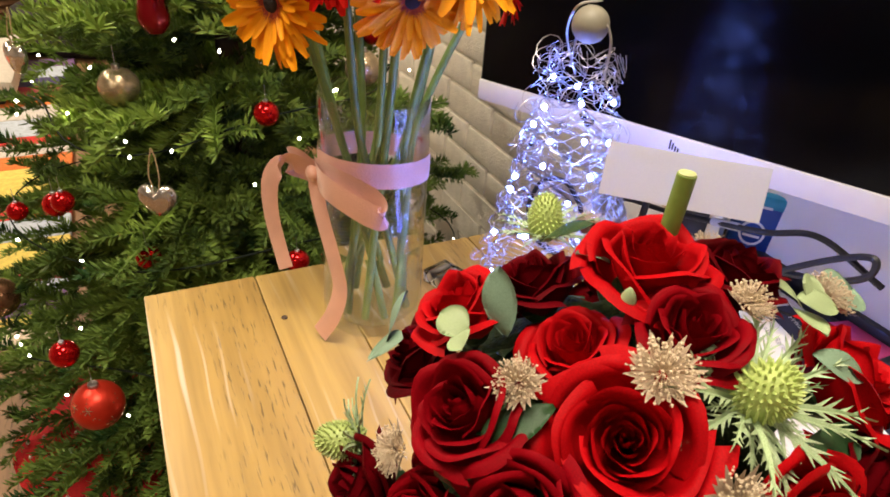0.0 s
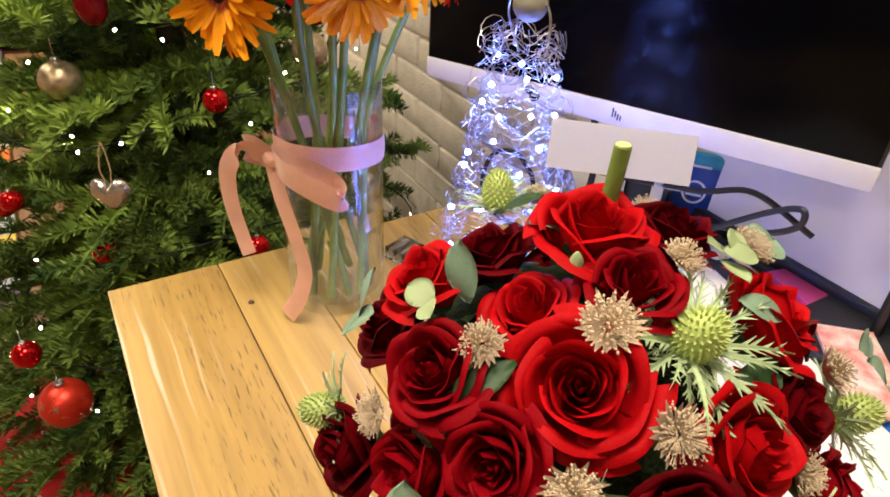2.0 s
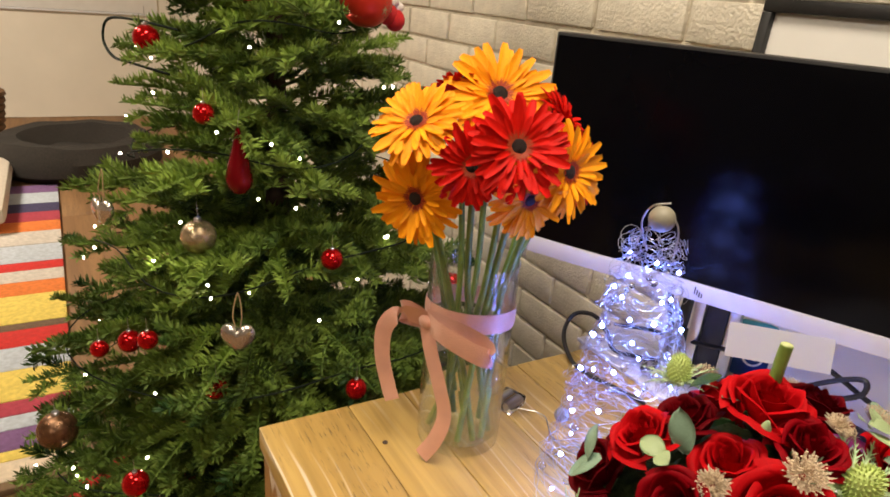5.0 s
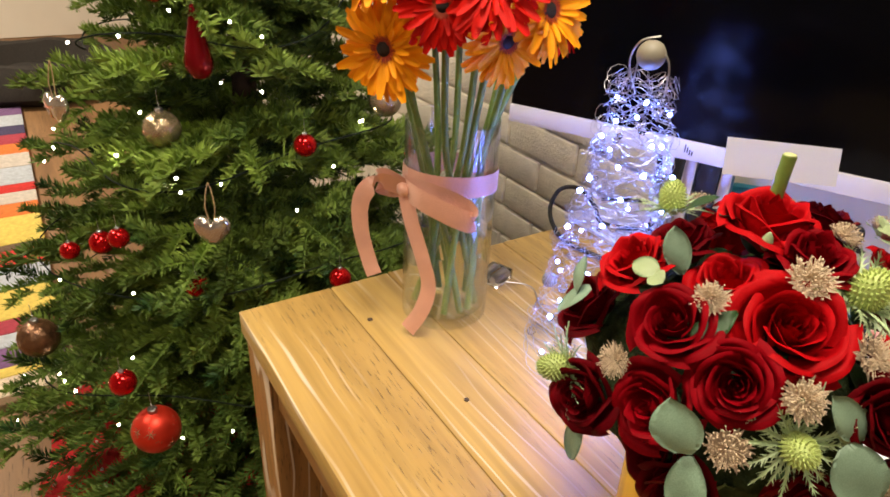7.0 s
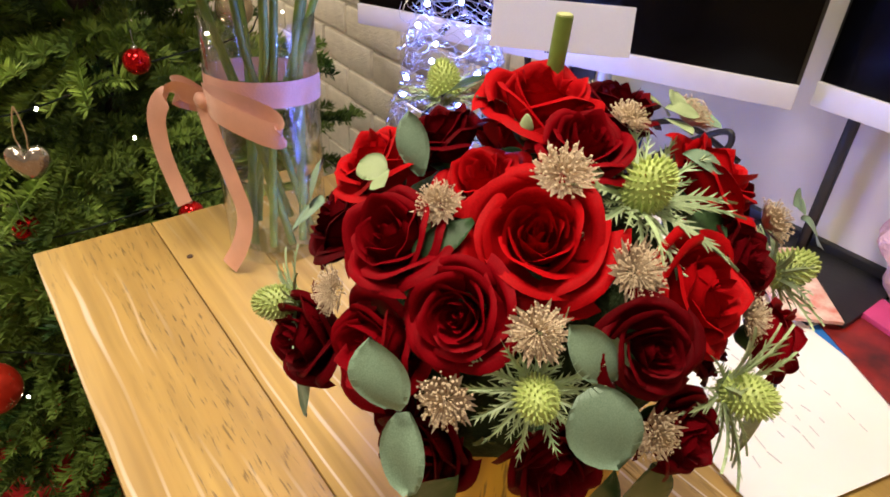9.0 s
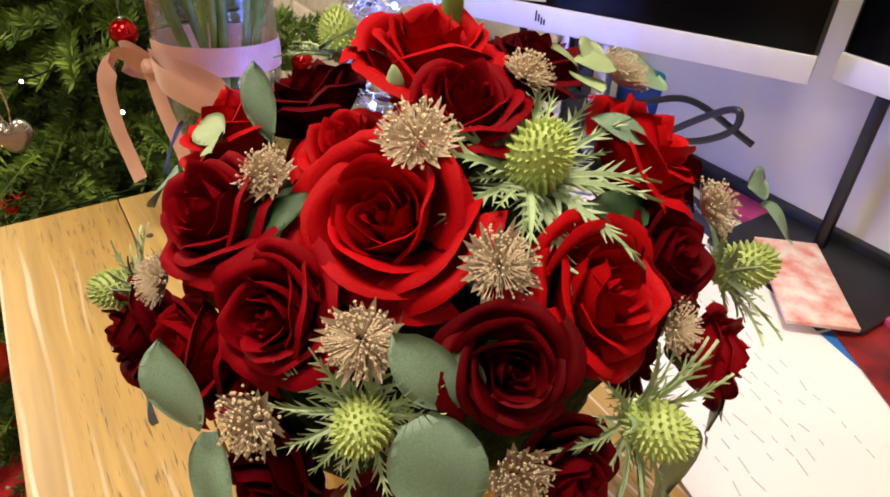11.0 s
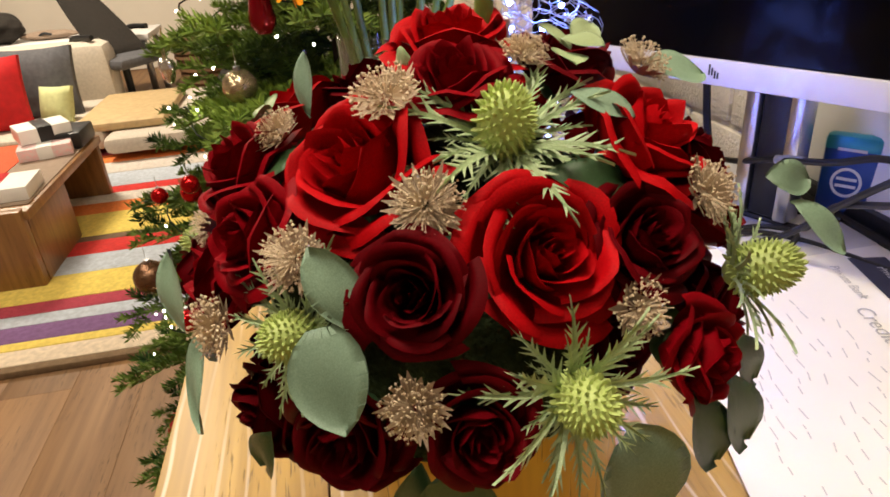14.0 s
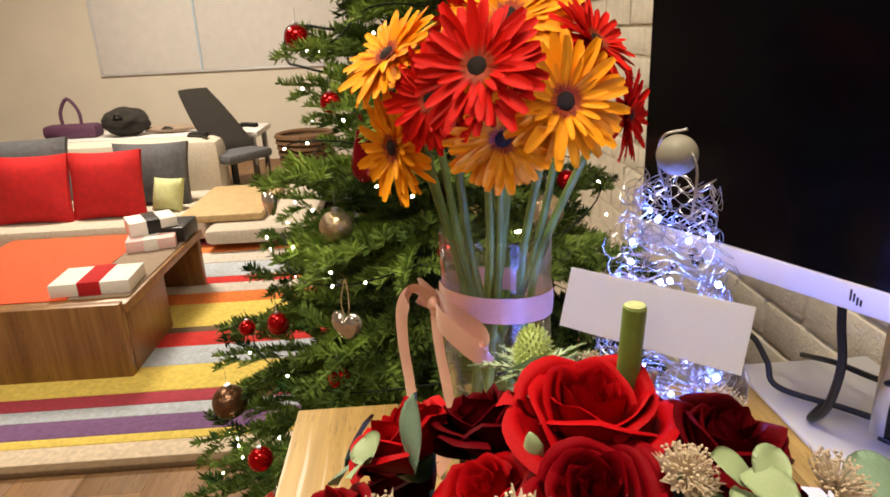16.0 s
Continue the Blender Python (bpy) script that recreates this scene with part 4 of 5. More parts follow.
rnd = random.Random(11)
bm = bmesh.new()
pts = []
for i in range(2600):
    s = i / 2599
    z = 0.004 + 0.3 * s
    a = s * math.tau * 42
    pts.append((cone_r(z) * math.cos(a) * (1 + 0.05 * math.sin(a * 7.3)), cone_r(z) * math.sin(a) * (1 + 0.05 * math.sin(a * 7.3)), z + 0.004 * math.sin(a * 5.1)))
tube(bm, pts, 0.0003, 4)
part("wire_coil", bm, M["wire"], wire_tree)
bm = bmesh.new()
for i in range(300):
    z = 0.3 * rnd.random() ** 0.85
    a = rnd.uniform(0, math.tau)
    r = cone_r(z) * rnd.uniform(0.75, 1.08)
    c = Vector((r * math.cos(a), r * math.sin(a), z + 0.004))
    q = Matrix.Rotation(rnd.uniform(0, 6), 3, "Z") @ Matrix.Rotation(rnd.uniform(0.4, 1.6), 3, "X")
    rr = rnd.uniform(0.005, 0.011)
    n = 11
    tube(bm, [c + q @ Vector((rr * math.cos(k * math.tau * 1.1 / n), rr * math.sin(k * math.tau * 1.1 / n), 0.004 * k / n)) for k in range(n + 1)], 0.0003, 3)
tagged(part("wire_curl", bm, M["wire"], wire_tree), kind="stuff")
bm = bmesh.new()
for i in range(40):
    z = 0.006 + 0.285 * (i + 0.5) / 40
    a = i * 2.4 + rnd.uniform(-0.3, 0.3)
    r = cone_r(z) * rnd.uniform(0.8, 1.05)
    add_ball(bm, (r * math.cos(a), r * math.sin(a), z), 0.0021 * rnd.uniform(0.8, 1.25), 8, 6)
tagged(part("led", bm, M["led_blue"], wire_tree, "tiny glowing cold white lights"), kind="stuff")
for zz, watts in ((0.06, 0.22), (0.15, 0.3), (0.24, 0.4)):
    data = bpy.data.lights.new("string_glow", "POINT")
    data.energy, data.color, data.shadow_soft_size = watts, (0.17, 0.25, 1.0), 0.02
    new("string_glow", data).location = (0.272, 0.319, 0.75 + zz)
bm = bmesh.new()
for i in range(26):
    z = 0.29 * rnd.random()
    a = rnd.uniform(0, math.tau)
    r = cone_r(z) * rnd.uniform(0.7, 1.12)
    add_ball(bm, (r * math.cos(a), r * math.sin(a), z + 0.006), rnd.uniform(0.0025, 0.0048), 8, 6)
tagged(part("bead", bm, M["crystal"], wire_tree, "clear acrylic beads"), kind="stuff")
bm = bmesh.new()
add_ball(bm, (0.001, 0.0, 0.322), 0.0125, 20, 14)
part("top_bead", bm, M["grey_bead"], wire_tree, "grey wooden ball on top")
bm = bmesh.new()
add_ball(bm, (-0.06, -0.022, 0.072), 0.0085, 16, 10)
part("side_bead", bm, M["grey_bead"], wire_tree)
bm = bmesh.new()
tube(bm, smooth_path([(-0.012, 0.004, 0.285), (-0.018, -0.004, 0.312), (-0.008, -0.006, 0.332), (0.004, 0.004, 0.338)], 6), 0.0009, 5)
tube(bm, smooth_path([(-0.014, 0.0, 0.29), (-0.012, 0.002, 0.325), (0.0, 0.0, 0.333), (0.016, 0.006, 0.318), (0.02, 0.004, 0.29)], 6), 0.0009, 5)
part("wire_loop", bm, M["wire"], wire_tree)
bm = bmesh.new()
for k in range(3):
    vs = bmesh.ops.create_grid(bm, x_segments=5, y_segments=8, size=0.5)["verts"]
    for v in vs:
        x, y = v.co.x, v.co.y
        v.co = Vector((x * 0.022 * (1.15 - abs(2 * y) ** 2), y * 0.042, 0.004 * math.sin(14 * x + 5 * y + k)))
    bmesh.ops.transform(bm, matrix=Matrix.Translation((0.022, 0.028 + 0.004 * k, 0.195 - 0.012 * k)) @ Matrix.Rotation(0.6 + 0.5 * k, 4, "Z") @ Matrix.Rotation(1.4, 4, "X"), verts=vs)
part("gold_leaf", bm, M["champagne_leaf"], wire_tree, "champagne gold metal leaf")
wire_tree.scale = (1.04, 1.04, 1.04)

battery = thing("battery_box", (0.083, 0.318, 0.75), "small clear battery box of the light string on the table", "battery box", turn=20)
bm = bmesh.new()
add_box(bm, (-0.016, -0.018, 0), (0.016, 0.018, 0.016), 0.0015)
part("case", bm, M["crystal"], battery)
bm = bmesh.new()
tube(bm, [(-0.007, -0.014, 0.008), (-0.007, 0.014, 0.008)], 0.005, 10)
tube(bm, [(0.006, -0.014, 0.008), (0.006, 0.014, 0.008)], 0.005, 10)
part("battery", bm, M["silver_metal"], battery)
bm = bmesh.new()
tube(bm, smooth_path([(0.016, 0.0, 0.004), (0.05, 0.012, 0.004), (0.085, -0.02, 0.003), (0.14, -0.03, 0.003), (0.17, -0.06, 0.004)], 6), 0.0008, 5)
part("lead", bm, M["wire"], battery)

# ---------------------------------------------------------------- screens
def monitor(x, y, turn, width, top, stand_black=False):
    root = thing("monitor", (x, y, 0.7575), "switched off monitor with silver chin on a metal stand", "monitor", "monitors on the table", turn=turn)
    bm = bmesh.new()
    add_box(bm, (0, 0.002, 0.17), (width, 0.03, top), 0.002)
    add_box(bm, (width * 0.2, 0.03, 0.22), (width * 0.8, 0.055, top - 0.06), 0.006)
    body = part("housing", bm, M["black_plastic"], root)
    bm = bmesh.new()
    add_box(bm, (0.0035, 0.0, 0.1935), (width - 0.0035, 0.0025, top - 0.004), 0.0006)
    part("screen", bm, M["screen"], body, "black glossy screen")
    bm = bmesh.new()
    add_box(bm, (0, -0.0015, 0.168), (width, 0.0315, 0.1925), 0.002)
    part("chin", bm, M["silver_plastic"], body, "silver grey lower bezel")
    bm = bmesh.new()
    for k, (h, dy) in enumerate(((0.010, 0.002), (0.007, -0.002))):
        add_box(bm, (width / 2 - 0.005 + 0.006 * k, -0.0022, 0.1805 - h / 2 + dy), (width / 2 - 0.0035 + 0.006 * k, -0.0012, 0.1805 + h / 2 + dy), 0, Matrix.Identity(4))
        add_box(bm, (width / 2 - 0.002 + 0.006 * k, -0.0022, 0.1805 - h / 2 + dy), (width / 2 - 0.0005 + 0.006 * k, -0.0012, 0.1805 + dy + 0.002), 0, Matrix.Identity(4))
    part("badge", bm, M["black_plastic"], body, "small dark maker's badge", smooth=False)
    if stand_black:
        bm = bmesh.new()
        add_box(bm, (width * 0.06, 0.02, 0.0), (width * 0.06 + 0.012, 0.03, 0.25), 0.004)
        part("stand_column", bm, M["black_plastic"], root)
        bm = bmesh.new()
        add_box(bm, (-0.03, -0.06, 0), (0.13, 0.06, 0.008), 0.003)
        part("stand_base", bm, M["black_plastic"], root)
    else:
        bm = bmesh.new()
        for s in (-1, 1):
            add_box(bm, (width / 2 + 0.016 + s * 0.024 - 0.008, 0.092, 0.006), (width / 2 + 0.016 + s * 0.024 + 0.008, 0.12, 0.3), 0.003)
        part("stand_rail", bm, M["silver_metal"], root, "brushed silver stand rails")
        bm = bmesh.new()
        add_box(bm, (width / 2 + 0.001, 0.098, 0.006), (width / 2 + 0.031, 0.116, 0.3), 0.002)
        add_box(bm, (width / 2 - 0.02, 0.05, 0.24), (width / 2 + 0.045, 0.098, 0.3), 0.003)
        part("stand_column", bm, M["black_plastic"], root)
    return root


monitor(-0.030, 0.405, 26.5, 0.492, 0.476)
bm = bmesh.new()
add_box(bm, (-0.025, 0.53, 0.75), (0.25, 0.70, 0.757), 0.003)
tagged(new("monitor_foot_plate", mesh_of("monitor_foot_plate", bm, M["silver_plastic"])), "flat silver grey foot plate lying under the monitor stand", "stand plate")
monitor(0.412, 0.655, 0.0, 0.5, 0.51, True)

trunking = thing("cable_trunking", (0.08, 0.75, 0.757), "white plastic cable trunking box along the wall", "trunking", kind="structure")
bm = bmesh.new()
add_box(bm, (0, -0.012, 0), (1.9, 0.006, 0.128), 0.002)
part("trunking_body", bm, M["white_plastic"], trunking)
bm = bmesh.new()
add_box(bm, (0, -0.016, 0.126), (1.9, 0.006, 0.134), 0.0015)
part("trunking_lid", bm, M["white_plastic"], trunking)


def cable(pts, r, label, name="power_cable", mat="rubber", tag=None):
    root = thing(name, (0, 0, 0), label, "cable")
    bm = bmesh.new()
    tube(bm, smooth_path(pts, 8), r, 8)
    part("cord", bm, M[mat], root)
    if tag:
        bm = bmesh.new()
        tube(bm, tag, r * 1.35, 10)
        part("sleeve", bm, M["card_white"], root, "white paper cable sleeve")
    return root


cable([(0.16, 0.50, 0.754), (0.06, 0.47, 0.756), (0.012, 0.478, 0.762), (-0.025, 0.50, 0.775), (-0.028, 0.52, 0.80), (0.0, 0.535, 0.808), (0.03, 0.54, 0.79), (0.05, 0.545, 0.768), (0.1, 0.60, 0.764), (0.2, 0.68, 0.764)], 0.0035, "black power cable looped on the table")
cable([(0.112, 0.555, 0.93), (0.124, 0.553, 0.88), (0.135, 0.552, 0.84), (0.127, 0.55, 0.79), (0.105, 0.55, 0.763), (0.08, 0.58, 0.762)], 0.0042, "thick black cable hanging from the monitor to the table")
cable([(-0.03, 0.62, 0.761), (0.0, 0.61, 0.775), (0.06, 0.60, 0.80), (0.12, 0.60, 0.815), (0.2, 0.585, 0.845), (0.26, 0.60, 0.86), (0.3, 0.63, 0.87), (0.36, 0.66, 0.84)], 0.0034, "black data cable with a printed white sleeve", tag=[(0.205, 0.585, 0.847), (0.235, 0.592, 0.854)])
cable([(0.21, 0.56, 0.757), (0.255, 0.575, 0.79), (0.29, 0.59, 0.83), (0.34, 0.60, 0.875), (0.37, 0.60, 0.893), (0.372, 0.60, 0.875), (0.34, 0.60, 0.85), (0.28, 0.6, 0.825), (0.24, 0.61, 0.79), (0.2, 0.63, 0.762), (0.14, 0.6, 0.76)], 0.0034, "black cable rising in a loop beside the blue tin")
cable([(0.3, 0.66, 0.755), (0.22, 0.62, 0.758), (0.19, 0.57, 0.762), (0.22, 0.54, 0.766), (0.255, 0.56, 0.770), (0.235, 0.6, 0.774), (0.19, 0.6, 0.764), (0.17, 0.56, 0.757)], 0.003, "tangle of thin black cables on the table")
cable([(0.06, 0.70, 0.757), (0.3, 0.69, 0.757), (0.6, 0.695, 0.757), (1.0, 0.69, 0.757)], 0.006, "thick black cable lying along the back of the table")

# mint tin: rounded box, teal band, plain shapes for its print
tin = thing("mint_tin", (0.172, 0.704, 0.758), "blue and teal mint tin standing on its end", "tin", turn=38)
bm = bmesh.new()
add_box(bm, (-0.028, -0.009, 0.0), (0.028, 0.009, 0.09), 0.006)
part("tin_body", bm, M["tin_blue"], tin)
bm = bmesh.new()
add_box(bm, (-0.0283, -0.0093, 0.069), (0.0283, 0.0093, 0.0905), 0.006)
part("tin_lid", bm, M["tin_teal"], tin)
bm = bmesh.new()
n = 28
for r0, r1 in ((0.0125, 0.0155),):
    a = [[bm.verts.new((r * math.cos(k * math.tau / n), -0.0096, 0.038 + 1.1 * r * math.sin(k * math.tau / n))) for k in range(n)] for r in (r0, r1)]
    for k in range(n):
        bm.faces.new((a[0][k], a[0][(k + 1) % n], a[1][(k + 1) % n], a[1][k]))
for z, w in ((0.034, 0.010), (0.042, 0.010), (0.075, 0.014)):
    add_box(bm, (-w, -0.0099, z - 0.0016), (w, -0.0088, z + 0.0016))
part("print", bm, M["ink_white"], tin, "white ring and bars printed on the tin", smooth=False)

# ---------------------------------------------------------------- papers
BR, U, W2 = Vector((0.615, 0.346)), Vector((0.970, -0.242)), Vector((-0.242, -0.970))


def sheet_at(name, u0, v0, su, sv, z, mat, parent, thick=0.0006, turn=0.0):
    """A flat piece laid by its own corner along the page: u along the lines, v down the page."""
    bm = bmesh.new()
    add_box(bm, (0, -sv, 0), (su, 0, thick))
    o = BR - U * 0.44 - W2 * 0.245 + U * u0 + W2 * v0
    bmesh.ops.transform(bm, matrix=Matrix.Translation((o.x, o.y, z)) @ Matrix.Rotation(radians(-14 + turn), 4, "Z"), verts=bm.verts)
    return part(name, bm, M[mat], parent, smooth=False)


def text_at(body, u0, v0, size, mat, parent, name):
    cu = bpy.data.curves.new(name, "FONT")
    cu.body, cu.size = body, size
    tmp = bpy.data.objects.new(name, cu)
    me = bpy.data.meshes.new_from_object(tmp)
    bpy.data.objects.remove(tmp)
    me.materials.clear()
    me.materials.append(M[mat])
    o = BR - U * 0.44 - W2 * 0.245 + U * u0 + W2 * v0
    return placed(name, me, parent, Matrix.Translation((o.x, o.y, 0.7572)) @ Matrix.Rotation(radians(-14), 4, "Z"))


under = thing("paper_sheet", (0, 0, 0), "pale blue paper sheet lying under the printed page", "paper")
sheet_at("page", 0.09, -0.075, 0.34, 0.2, 0.7515, "paper_blue", under, 0.002, 6)
letter = thing("printed_page", (0, 0, 0), "large white printed page with a dark header and handwriting", "paper")
sheet_at("page", 0.0, 0.0, 0.44, 0.245, 0.7555, "paper", letter, 0.0008)
sheet_at("stack", 0.005, 0.004, 0.43, 0.237, 0.7505, "paper", letter, 0.0045)
sheet_at("header_bar", 0.03, 0.012, 0.26, 0.036, 0.7567, "ink_navy", letter, 0.0002)
sheet_at("header_block", 0.293, 0.012, 0.1, 0.036, 0.7567, "ink_blue", letter, 0.0002)
text_at("Private Bank", 0.05, 0.03, 0.011, "ink_white", letter, "header_text")
text_at("Private Bank", 0.045, 0.072, 0.012, "ink_grey", letter, "body_text")
text_at("Credit Solutions", 0.12, 0.085, 0.02, "ink_grey", letter, "title_text")
rnd = random.Random(8)
bm = bmesh.new()
for row in range(9):
    v0 = 0.105 + row * 0.0135
    u0 = 0.03 + rnd.uniform(0, 0.03) + (0.1 if row < 2 else 0)
    while u0 < 0.40:
        w = rnd.uniform(0.004, 0.013)
        if rnd.random() < (0.8 if (row * 7 + int(u0 * 22)) % 5 else 0.12):
            o = BR - U * 0.44 - W2 * 0.245 + U * u0 + W2 * (v0 + rnd.uniform(-0.0035, 0.0035))
            add_box(bm, (0, -0.0009, 0), (w, 0, 0.0002), 0, Matrix.Translation((o.x, o.y, 0.7565)) @ Matrix.Rotation(radians(-14 + rnd.uniform(-14, 14)), 4, "Z"))
        u0 += w + rnd.uniform(0.002, 0.008)
part("writing", bm, M["ink_faint"], letter, "rows of small grey handwriting", smooth=False)


def flat(name, x, y, sx, sy, z, turn, mat, label, category, t=0.002):
    root = thing(name, (x, y, z), label, category, turn=turn)
    bm = bmesh.new()
    add_box(bm, (-sx / 2, -sy / 2, 0), (sx / 2, sy / 2, t), 0.0004)
    part("sheet", bm, M[mat], root)
    return root


flat("floral_card", 0.475, 0.61, 0.125, 0.058, 0.766, -42, "rose_print", "folded card printed with small pink and red flowers", "card", 0.004)
flat("photo_print", 0.585, 0.60, 0.13, 0.09, 0.7575, -30, "photo_dark", "dark glossy print with red shapes", "print", 0.0012)
flat("magenta_folder", 0.47, 0.665, 0.30, 0.04, 0.754, -12, "magenta", "magenta folder edge under the card", "folder", 0.01)
fleece = thing("pink_fleece_blanket", (0.60, 0.70, 0.75), "crumpled pale pink fleece bundle on the table", "blanket")
bm = bmesh.new()
bmesh.ops.create_icosphere(bm, subdivisions=5, radius=1)
for v in bm.verts:
    f = 1 + 0.28 * noise.noise(v.co * 2.2) + 0.12 * math.sin(9 * v.co.x + 6 * noise.noise(v.co * 1.5) * 3)
    v.co = Vector((v.co.x * 0.085 * f, v.co.y * 0.042 * f, max(-0.095, v.co.z * 0.1 * f) + 0.095))
part("crumpled_cloth", bm, M["pink_fleece"], fleece)

# picture frame leaning on the wall behind the screens
picture = thing("picture_frame", (0.028, 0.70, 0.757), "black framed blank cream picture leaning on the wall", "picture")
lean = Matrix.Rotation(radians(-3), 4, "X")
bm = bmesh.new()
for lo, hi in (((0, 0, 0), (0.56, 0.018, 0.018)), ((0, 0, 0.525), (0.56, 0.018, 0.543)), ((0, 0, 0.0185), (0.016, 0.018, 0.5245)), ((0.544, 0, 0.0185), (0.56, 0.018, 0.5245))):
    add_box(bm, lo, hi, 0.0015)
bmesh.ops.transform(bm, matrix=lean, verts=bm.verts)
part("moulding", bm, M["black_plastic"], picture)
bm = bmesh.new()
add_box(bm, (0.016, 0.010, 0.018), (0.544, 0.014, 0.525))
bmesh.ops.transform(bm, matrix=lean, verts=bm.verts)
part("mount", bm, M["paper"], picture)

# ---------------------------------------------------------------- christmas tree
AX = Vector((-0.62, 0.2, 0))


def tree_r(z):
    return max(0.03, 0.62 - 0.325 * z)


def fir_mesh(L, seed):
    rnd = random.Random(seed)
    V, F, TV, TF = [], [], [], []

    def needle(p, d, ln):
        s = d.cross(Vector((rnd.uniform(-1, 1), rnd.uniform(-1, 1), rnd.uniform(-0.3, 1)))).normalized() * 0.0021
        k = len(V)
        m = p + d * ln * 0.5
        V.extend((tuple(p), tuple(m + s), tuple(p + d * ln), tuple(m - s)))
        F.append((k, k + 1, k + 2, k + 3))

    def twig(p0, p1, r, sag, bare):
        n = max(4, int((p1 - p0).length / 0.0036))
        ax = (p1 - p0).normalized()
        side = ax.cross(Vector((0, 0, 1))).normalized()
        up = side.cross(ax)
        pts = []
        for i in range(n + 1):
            t = i / n
            p = p0.lerp(p1, t) + Vector((0, 0, sag * math.sin(math.pi * t)))
            pts.append(p)
            if t < bare:
                continue
            for s, u in ((1, 0.25), (-1, 0.25), (0.55, 0.9), (-0.55, 0.9), (0.8, -0.35)):
                if rnd.random() < 0.82:
                    d = (ax * rnd.uniform(0.45, 0.85) + side * s * rnd.uniform(0.7, 1.05) + up * (u + rnd.uniform(-0.25, 0.25))).normalized()
                    needle(p, d, rnd.uniform(0.017, 0.027) * (1 if t < 0.93 else 0.8))
        for q in range(len(pts) - 1):
            k = len(V)
            for p in (pts[q], pts[q + 1]):
                V.extend((tuple(p + side * r), tuple(p + up * r), tuple(p - side * r), tuple(p - up * r)))
            F.extend(((k, k + 1, k + 5, k + 4), (k + 1, k + 2, k + 6, k + 5), (k + 2, k + 3, k + 7, k + 6), (k + 3, k, k + 4, k + 7)))

    tip = Vector((L, 0, 0.02))
    twig(Vector((0, 0, 0)), tip, 0.003, 0.02, 0.35)
    k = 0
    x = 0.22 * L
    while x < L * 0.95:
        s = -1 if k % 2 else 1
        ln = (0.5 * (L - x) + 0.035) * rnd.uniform(0.85, 1.15)
        ang = radians(rnd.uniform(38, 58))
        p0 = Vector((x, 0, 0.02 * math.sin(math.pi * x / L)))
        p1 = p0 + Vector((math.cos(ang) * ln, s * math.sin(ang) * ln, rnd.uniform(-0.02, 0.02)))
        twig(p0, p1, 0.0016, 0.006, 0.05)
        if ln > 0.1:
            for f in (0.45, 0.7):
                q0 = p0.lerp(p1, f)
                a2 = ang * s + rnd.choice((-1, 1)) * radians(45)
                twig(q0, q0 + Vector((math.cos(a2), math.sin(a2), rnd.uniform(-0.15, 0.15))) * ln * 0.4, 0.0013, 0.003, 0.05)
        x += rnd.uniform(0.036, 0.054)
        k += 1
    return raw_mesh("branch", V, F, M["needles"])


FIR = [(L, fir_mesh(L, 60 + i)) for i, L in enumerate((0.16, 0.24, 0.24, 0.33, 0.33, 0.43, 0.43, 0.52))]
tree = thing("christmas_tree", (AX.x, AX.y, 0), "cut fir christmas tree with dense green needles", "tree")
bm = bmesh.new()
tube(bm, [(0, 0, 0.02), (0.004, 0.002, 0.5), (-0.003, 0.004, 1.1), (0, 0, 1.86)], 0.045, 12, 0.12)
part("trunk", bm, M["bark"], tree)
rnd = random.Random(21)
z = 0.14
lev = 0
while z < 1.84:
    n = 12 if z < 0.8 else 10 if z < 1.3 else 8
    for i in range(n):
        a = math.tau * (i + 0.5 * (lev % 2)) / n + rnd.uniform(-0.2, 0.2)
        zz = z + rnd.uniform(-0.025, 0.025)
        ln = tree_r(zz) * rnd.uniform(0.9, 1.13)
        L, me = min(FIR, key=lambda f: abs(f[0] - ln) + rnd.uniform(0, 0.04))
        up = -8 + 26 * zz / 1.8 + rnd.uniform(-9, 9)
        m = Matrix.Translation((0, 0, zz)) @ Matrix.Rotation(a, 4, "Z") @ Matrix.Rotation(radians(-up), 4, "Y") @ Matrix.Rotation(rnd.uniform(-0.6, 0.6), 4, "X") @ Matrix.Scale(ln / L, 4)
        placed("branch", me, tree, m)
    for i in range(12):
        zz = z + rnd.uniform(-0.05, 0.05)
        L, me = FIR[rnd.randrange(3)]
        placed("branch", me, tree, Matrix.Translation((0, 0, zz)) @ Matrix.Rotation(rnd.uniform(0, math.tau), 4, "Z") @ Matrix.Rotation(rnd.uniform(-0.7, 0.5), 4, "Y") @ Matrix.Rotation(rnd.uniform(-1, 1), 4, "X") @ Matrix.Scale(min(1.0, tree_r(zz) * 0.62 / L), 4))
    z += 0.105
    lev += 1

# fairy lights
lights = thing("fairy_lights", (AX.x, AX.y, 0), "string of warm white fairy lights on dark green wire", "string lights")
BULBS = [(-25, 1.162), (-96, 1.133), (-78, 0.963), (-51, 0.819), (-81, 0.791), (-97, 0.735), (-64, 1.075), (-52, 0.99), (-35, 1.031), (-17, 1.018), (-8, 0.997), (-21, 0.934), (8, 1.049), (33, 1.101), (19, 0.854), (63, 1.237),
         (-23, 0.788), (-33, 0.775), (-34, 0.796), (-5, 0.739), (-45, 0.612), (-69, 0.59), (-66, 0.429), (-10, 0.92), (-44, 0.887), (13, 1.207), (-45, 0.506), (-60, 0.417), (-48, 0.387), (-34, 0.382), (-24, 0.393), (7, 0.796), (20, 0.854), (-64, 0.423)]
for i in range(60):
    a = rnd.uniform(40, 255)
    BULBS.append((a, rnd.uniform(0.3, 1.6)))
